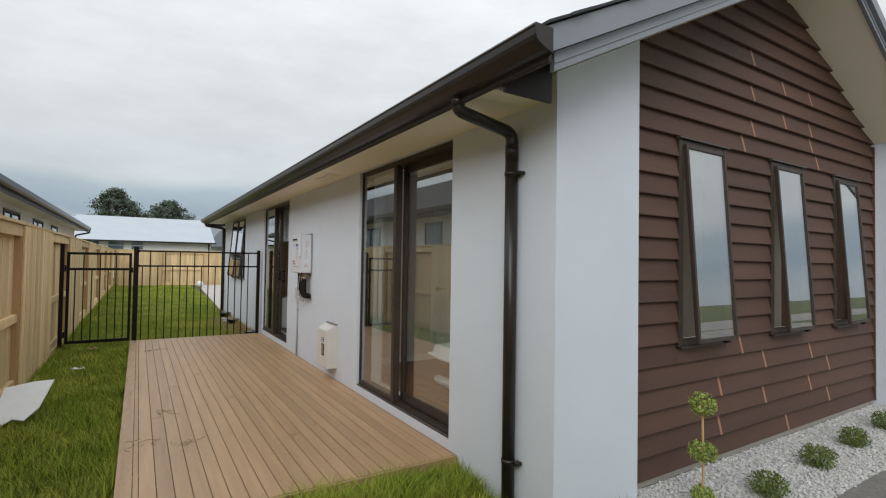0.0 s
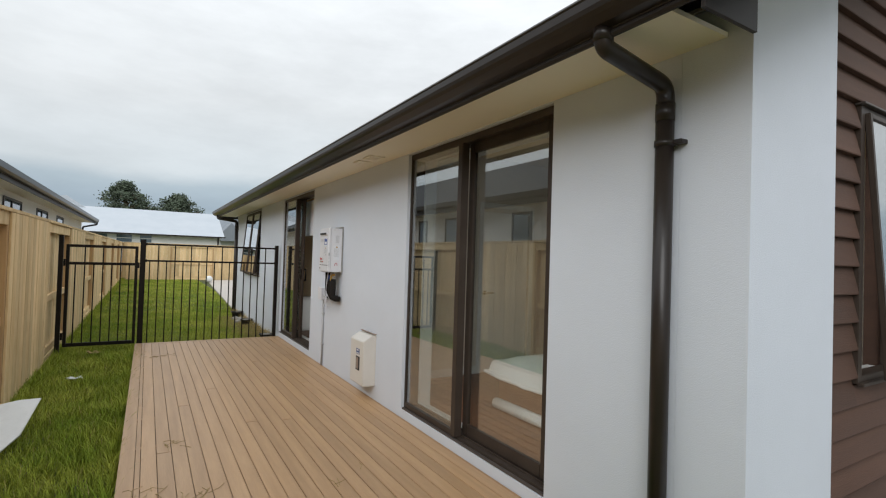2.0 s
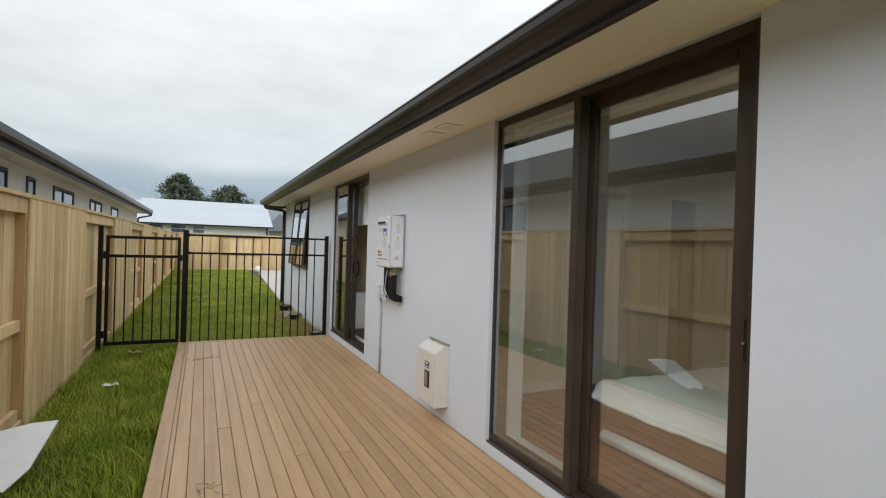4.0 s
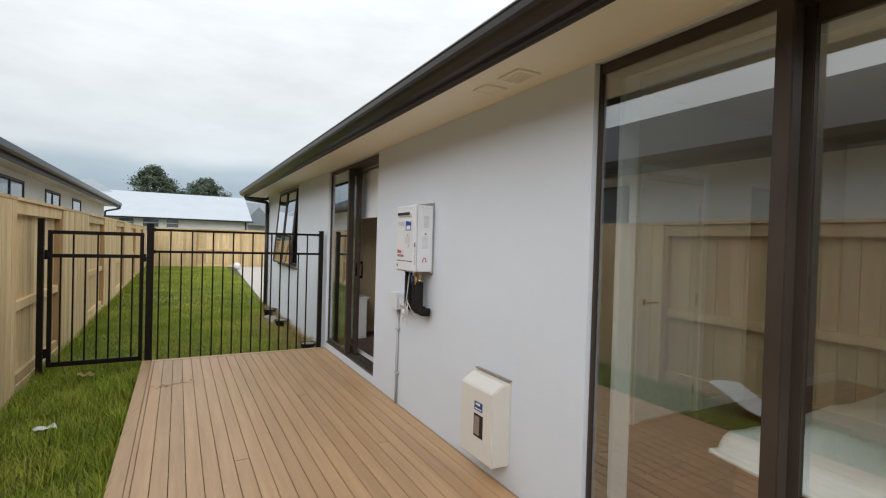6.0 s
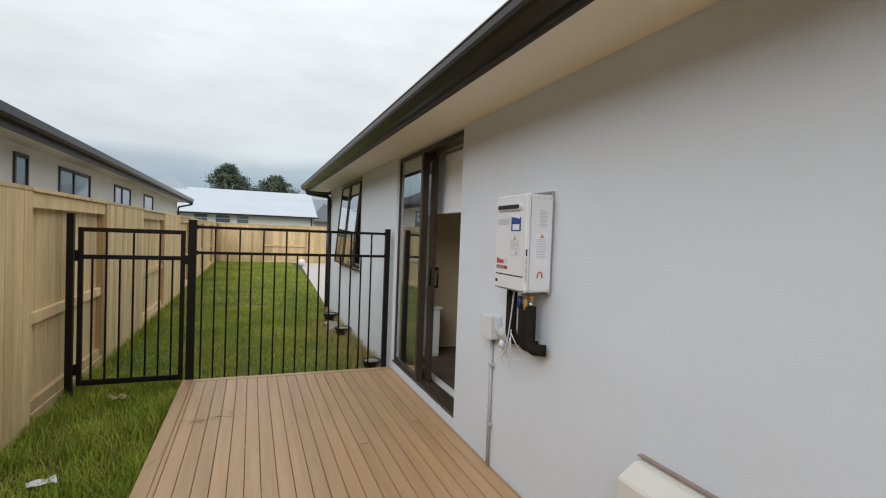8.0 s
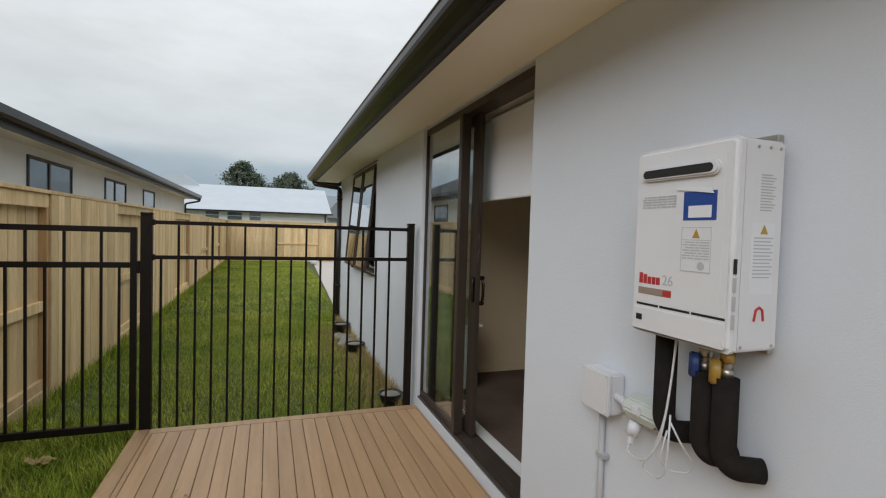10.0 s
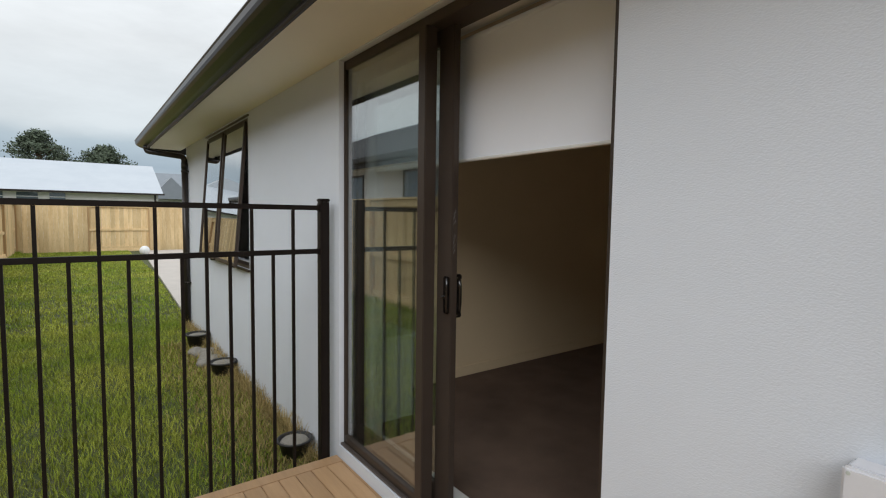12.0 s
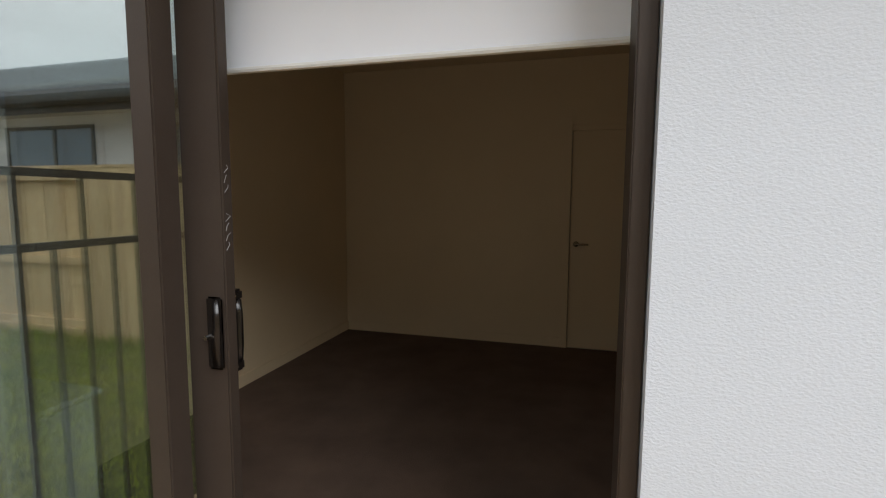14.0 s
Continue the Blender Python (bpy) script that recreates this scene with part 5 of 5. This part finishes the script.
# ---- garden ----
def grass(name, label, x0, x1, y0, y1, count, h0, h1, width, material, seed, keep=None, base=LAWN - 0.025):
    """A stand of bent, tapered blades."""
    r = np.random.RandomState(seed)
    x, y = r.uniform(x0, x1, count), r.uniform(y0, y1, count)
    if keep is not None:
        ok = keep(x, y, r)
        x, y = x[ok], y[ok]
    n = len(x)
    tuft = np.array([noise.noise((float(a) * 2.3, float(b) * 2.3, 5.0)) for a, b in zip(x, y)])
    h = r.uniform(h0, h1, n) * (1 + 0.45 * tuft)
    a, lean = r.uniform(0, 2 * np.pi, n), r.uniform(0.15, 1.15, n) * h
    face = a + r.uniform(0.9, 2.2, n)
    wx, wy = np.cos(face) * width * 0.5, np.sin(face) * width * 0.5
    lx, ly = np.cos(a) * lean, np.sin(a) * lean
    z = np.full(n, base)
    v = np.empty((n, 5, 3))
    v[:, 0] = np.stack([x - wx, y - wy, z], -1)
    v[:, 1] = np.stack([x + wx, y + wy, z], -1)
    v[:, 2] = np.stack([x + wx * 0.7 + lx * 0.35, y + wy * 0.7 + ly * 0.35, z + h * 0.6], -1)
    v[:, 3] = np.stack([x - wx * 0.7 + lx * 0.35, y - wy * 0.7 + ly * 0.35, z + h * 0.6], -1)
    v[:, 4] = np.stack([x + lx, y + ly, z + h], -1)
    i = np.arange(n)[:, None] * 5
    quads = (i + np.array([[0, 1, 2, 3]])).ravel()
    tris = (i + np.array([[3, 2, 4]])).ravel()
    me = bpy.data.meshes.new(name)
    me.vertices.add(n * 5)
    me.vertices.foreach_set("co", v.ravel())
    me.loops.add(n * 7)
    me.loops.foreach_set("vertex_index", np.concatenate([quads, tris]))
    me.polygons.add(n * 2)
    me.polygons.foreach_set("loop_start", np.concatenate([np.arange(n) * 4, n * 4 + np.arange(n) * 3]))
    me.update(calc_edges=True)
    me.validate()
    me.materials.append(material)
    return tagged(new(name, me), label, "grass", "", "stuff")


grass("grass", "lush green grass beside the deck", -1.10, 0.01, 1.2, 10.6, 52000, 0.05, 0.125, 0.006, GRASS_DARK, 1)
grass("grass", "long green grass in front of the deck", -1.10, 2.13, 0.6, 3.12, 26000, 0.06, 0.13, 0.006, GRASS_DARK, 2,
      lambda x, y, r: (x < 2.6))
grass("grass", "long grass tufts at the deck's front edge", 0.3, 2.13, 2.75, 3.115, 5200, 0.11, 0.20, 0.006, GRASS_DARK, 3)
grass("grass", "grass along the foot of the corner wall", 1.55, 2.75, 1.55, 2.12, 4000, 0.06, 0.14, 0.006, GRASS_DARK, 4)
grass("grass", "mown green lawn behind the gate", -1.05, 2.12, 9.99, 15.6, 80000, 0.030, 0.062, 0.0048, GRASS, 5)
grass("grass", "mown green lawn towards the back fence", -1.05, 2.5, 15.6, 30.9, 60000, 0.030, 0.060, 0.011, GRASS, 6,
      lambda x, y, r: x < 2.18 + (y - 15.6) * 0.045)
grass("grass", "dry straw-coloured grass at the wall's foot", 1.35, 2.13, 9.98, 13.9, 22000, 0.035, 0.085, 0.006, STRAW, 7,
      lambda x, y, r: r.uniform(0, 1, len(x)) < np.clip((x - 1.35) / 0.75, 0, 1) ** 2.0)
grass("grass", "ragged dry weeds against the wall's foot", 2.05, 2.14, 10.1, 15.0, 2600, 0.07, 0.19, 0.005, STRAW, 21)
grass("grass", "pale dry blades scattered in the grass", -1.05, 0.0, 2.0, 10.0, 1500, 0.06, 0.13, 0.004, STRAW, 8)
# lawn patches of thatch and taller weeds along the fence
grass("grass", "taller grass along the fence", -0.965, -0.80, 2.0, 30.9, 9000, 0.07, 0.16, 0.006, GRASS_DARK, 9)

structure("path", prism([(2.20, 15.7), (9.0, 15.7), (9.0, 30.5), (2.95, 30.5)], "z", LAWN - 0.08, LAWN + 0.012), CONCRETE, "pale concrete path behind the house", "path")

# white pebble bed before the gable, grey gravel beyond it
structure("gravel_bed", box(2.78, 8.2, 1.53, 2.268, LAWN - 0.03, LAWN - 0.001), PEBBLE, "bed of white pebbles before the gable", "ground")
structure("gravel_drive", box(3.35, 30.0, -9.0, 1.529, LAWN - 0.03, LAWN - 0.003), CHIP, "fine grey gravel drive", "ground")


def pebbles(count, seed):
    r = random.Random(seed)
    base = bmesh.new()
    bmesh.ops.create_icosphere(base, subdivisions=1, radius=1)
    bv = [v.co.copy() for v in base.verts]
    bf = [[v.index for v in f.verts] for f in base.faces]
    base.free()
    vs, fs = [], []
    for k in range(count):
        x, y = 2.80 + 5.35 * r.random() ** 1.25, r.uniform(1.525, 2.255)
        s = r.uniform(0.006, 0.0125)
        m = Matrix.LocRotScale((x, y, LAWN + r.uniform(-0.002, 0.012)), Euler((r.random() * 0.7, r.random() * 0.7, r.random() * 6.3)), (s * r.uniform(1, 1.5), s, s * r.uniform(0.5, 0.8)))
        i0 = len(vs)
        vs += [tuple(m @ (v * r.uniform(0.86, 1.1))) for v in bv]
        fs += [[i0 + i for i in f] for f in bf]
    return tagged(new("pebbles", sheet("pebbles", vs, fs, PEBBLE)), "loose white pebbles before the gable wall", "pebbles", "", "stuff")


pebbles(15000, 21)


def leaf_ball(cx, cy, cz, rx, rz, n, size, material, seed):
    """Small leaves in a ragged clump."""
    r = random.Random(seed)
    vs, fs = [], []
    for k in range(n):
        d = Vector((r.gauss(0, 1), r.gauss(0, 1), r.gauss(0, 1))).normalized()
        u = (0.35 + 0.65 * r.random() ** 0.45) * (1 + 0.22 * noise.noise(d * 2.4 + Vector((seed, 0, 0))))
        p = Vector((cx + d.x * rx * u, cy + d.y * rx * u, cz + d.z * rz * u))
        n1 = (d + Vector((r.gauss(0, 0.8), r.gauss(0, 0.8), r.gauss(0, 0.8)))).normalized()
        t1 = n1.orthogonal().normalized()
        t1 = (Matrix.Rotation(r.random() * 6.3, 3, n1) @ t1)
        t2 = n1.cross(t1)
        s = size * r.uniform(0.7, 1.25)
        i0 = len(vs)
        vs += [tuple(p - t1 * s), tuple(p + t2 * s * 0.5 + n1 * s * 0.12), tuple(p + t1 * s), tuple(p - t2 * s * 0.5 + n1 * s * 0.12)]
        fs.append((i0, i0 + 1, i0 + 2, i0 + 3))
    return sheet("leaves", vs, fs, material)


for i, (x, y, rr) in enumerate(((3.74, 1.75, 0.122), (4.62, 1.80, 0.124), (5.42, 1.84, 0.116), (6.25, 1.86, 0.124), (7.1, 1.87, 0.12))):
    s = thing("shrub", "small round dark green box shrub in pebbles", "shrub", (x, y, LAWN), "row of box shrubs")
    stems = bmesh.new()
    for k in range(7):
        a = k * 0.9
        tube([(0, 0, 0), (math.cos(a) * 0.04, math.sin(a) * 0.04, 0.07), (math.cos(a) * 0.09, math.sin(a) * 0.09, 0.15)], 0.004, 5, stems)
    part("stems", stems, BARK, s)
    child("leaves", leaf_ball(0, 0, rr * 0.70, rr, rr * 0.72, 1300, 0.010, LEAF, 40 + i), s)
top = thing("topiary", "young topiary with three pale green leaf balls", "topiary", (3.18, 1.88, LAWN))
part("trunk", tube([(0, 0, 0), (0.006, 0, 0.3), (0, 0.004, 0.70)], 0.0075, 8), PINE_WARM, top, "thin bare stem")
for i, (z, rx, rz) in enumerate(((0.09, 0.075, 0.065), (0.37, 0.090, 0.068), (0.67, 0.082, 0.078))):
    child("leaves", leaf_ball(0, 0, z, rx, rz, 700, 0.011, LEAF_PALE, 60 + i), top)

# white offcut propped on the lawn beside the fence
off = thing("board_offcut", "broken white board propped on grass beside the fence", "board", (-0.745, 5.87, LAWN))
shape = [(0.62, 0.00), (0.61, 0.14), (0.54, 0.36), (0.12, 0.385), (0.05, 0.31), (0.12, 0.24), (0.09, 0.16), (0.24, 0.07)]
ob = prism(shape, "z", 0.0, 0.012)
ob.transform(Matrix.Translation((0.175, 0.42, 0.305)) @ Matrix.Rotation(radians(90), 4, "Z") @ Matrix.Rotation(radians(-29), 4, "Y") @ Matrix.Rotation(radians(3), 4, "X") @ Matrix.Translation((-0.62, 0, 0)))
part("panel", ob, WHITEBOARD, off)
ball = thing("ball", "white ball lying on the lawn's edge", "ball", (2.83, 28.2, LAWN + 0.17))
bb = bmesh.new()
bmesh.ops.create_uvsphere(bb, u_segments=20, v_segments=12, radius=0.17)
part("shell", bb, WHITEBOARD, ball, "", True)


def scrap(x, y, seed):
    r = random.Random(seed)
    s = thing("paper_scrap", "crumpled pale scrap lying in the grass", "litter", (x, y, LAWN + 0.06), "scraps on the lawn")
    q = bmesh.new()
    bmesh.ops.create_grid(q, x_segments=6, y_segments=4, size=0.5, matrix=Matrix.Diagonal((0.15, 0.085, 1, 1)))
    for v in q.verts:
        v.co.z = 0.055 * noise.noise((v.co.x * 22, v.co.y * 22, seed))
    low = bmesh.ops.extrude_face_region(q, geom=q.faces[:])
    bmesh.ops.translate(q, verts=[e for e in low["geom"] if isinstance(e, bmesh.types.BMVert)], vec=(0, 0, 0.002))
    q.transform(Matrix.Rotation(r.random() * 3, 4, "Z"))
    part("sheet", q, STRAW if seed == 2 else WHITEBOARD, s)


scrap(-0.53, 8.15, 1)
scrap(-0.47, 9.75, 2)


def pot(x, y, r, h, label):
    p = thing("plant_pot", label, "plant pot", (x, y, LAWN), "pots along the wall")
    part("shell", lathe([(r * 0.72, 0), (r * 0.95, h * 0.9), (r * 1.05, h * 0.9), (r * 1.05, h), (r * 0.93, h), (r * 0.88, h * 0.8), (0.01, h * 0.8)], 20), POT, p, "", True)
    q = bmesh.new()
    bmesh.ops.create_uvsphere(q, u_segments=14, v_segments=6, radius=1, matrix=Matrix.LocRotScale((0, 0, h * 0.8), None, (r * 0.86, r * 0.86, 0.03)))
    part("soil", q, STONE, p, "pale dry potting mix")
    return p


pot(2.02, 12.38, 0.125, 0.13, "black plastic pot with dry soil")
pot(2.01, 13.62, 0.13, 0.16, "black plastic pot by the wall")
pot(2.02, 10.36, 0.112, 0.11, "black pot behind the steel fence")
for i, (x, y, s) in enumerate(((1.93, 13.20, 0.09), (2.03, 13.10, 0.10), (1.96, 12.92, 0.085), (2.04, 12.83, 0.08), (1.91, 12.76, 0.06))):
    st = thing("stone", "pale grey flat stone by the wall", "stone", (x, y, LAWN + 0.03), "stones by the wall")
    q = bmesh.new()
    bmesh.ops.create_icosphere(q, subdivisions=3, radius=1, matrix=Matrix.Diagonal((s, s * 1.2, s * 0.72, 1)))
    for v in q.verts:
        v.co *= 1 + 0.40 * noise.noise(v.co * 11 + Vector((i, 0, 0)))
    part("stone", q, STONE, st, "", True)



def clipping(x, y, n, spread, seed):
    """A few cut blades lying on the boards."""
    r = random.Random(seed)
    t = thing("grass_clippings", "dry cut grass blades lying on the deck", "grass clippings", (x, y, 0.0), "clippings on the deck")
    for k in range(n):
        a, l = r.random() * 6.283, r.uniform(0.05, 0.14)
        cx, cy = r.gauss(0, spread), r.gauss(0, spread)
        d = Vector((math.cos(a), math.sin(a), 0)) * l / 2
        bow = Vector((-d.y, d.x, 0)) * r.uniform(-0.5, 0.5)
        c = Vector((cx, cy, 0.0022))
        part("blade", tube([c - d, c + bow + Vector((0, 0, r.random() * 0.012)), c + d], 0.0016, 4), STRAW, t)


for i, (x, y, n, sp) in enumerate(((0.34, 5.33, 9, 0.05), (0.44, 8.86, 7, 0.06), (0.26, 8.77, 5, 0.04), (0.16, 4.5, 9, 0.06), (0.46, 4.38, 8, 0.05), (1.3, 4.2, 4, 0.08))):
    clipping(x, y, n, sp, 80 + i)
grass("grass", "long blades leaning over the deck's side edge", -0.05, 0.0, 3.2, 9.9, 1400, 0.10, 0.20, 0.006, GRASS_DARK, 10)

# area lamps added just inside the glazed openings, brightening the rooms beyond the sky's light
for name, loc, sx, sy, power, turn in (("fill_bedroom", (2.47, 4.2, 1.2), 2.2, 1.7, 7.5, -90), ("fill_room", (2.50, 9.0, 0.95), 1.6, 1.7, 1.5, -90)):
    la = bpy.data.lights.new(name, "AREA")
    la.shape, la.size, la.size_y, la.energy, la.color = "RECTANGLE", sx, sy, power, (0.95, 0.98, 1.0)
    lo = new(name, la)
    lo.matrix_world = pose(*loc, 0, turn, 0)
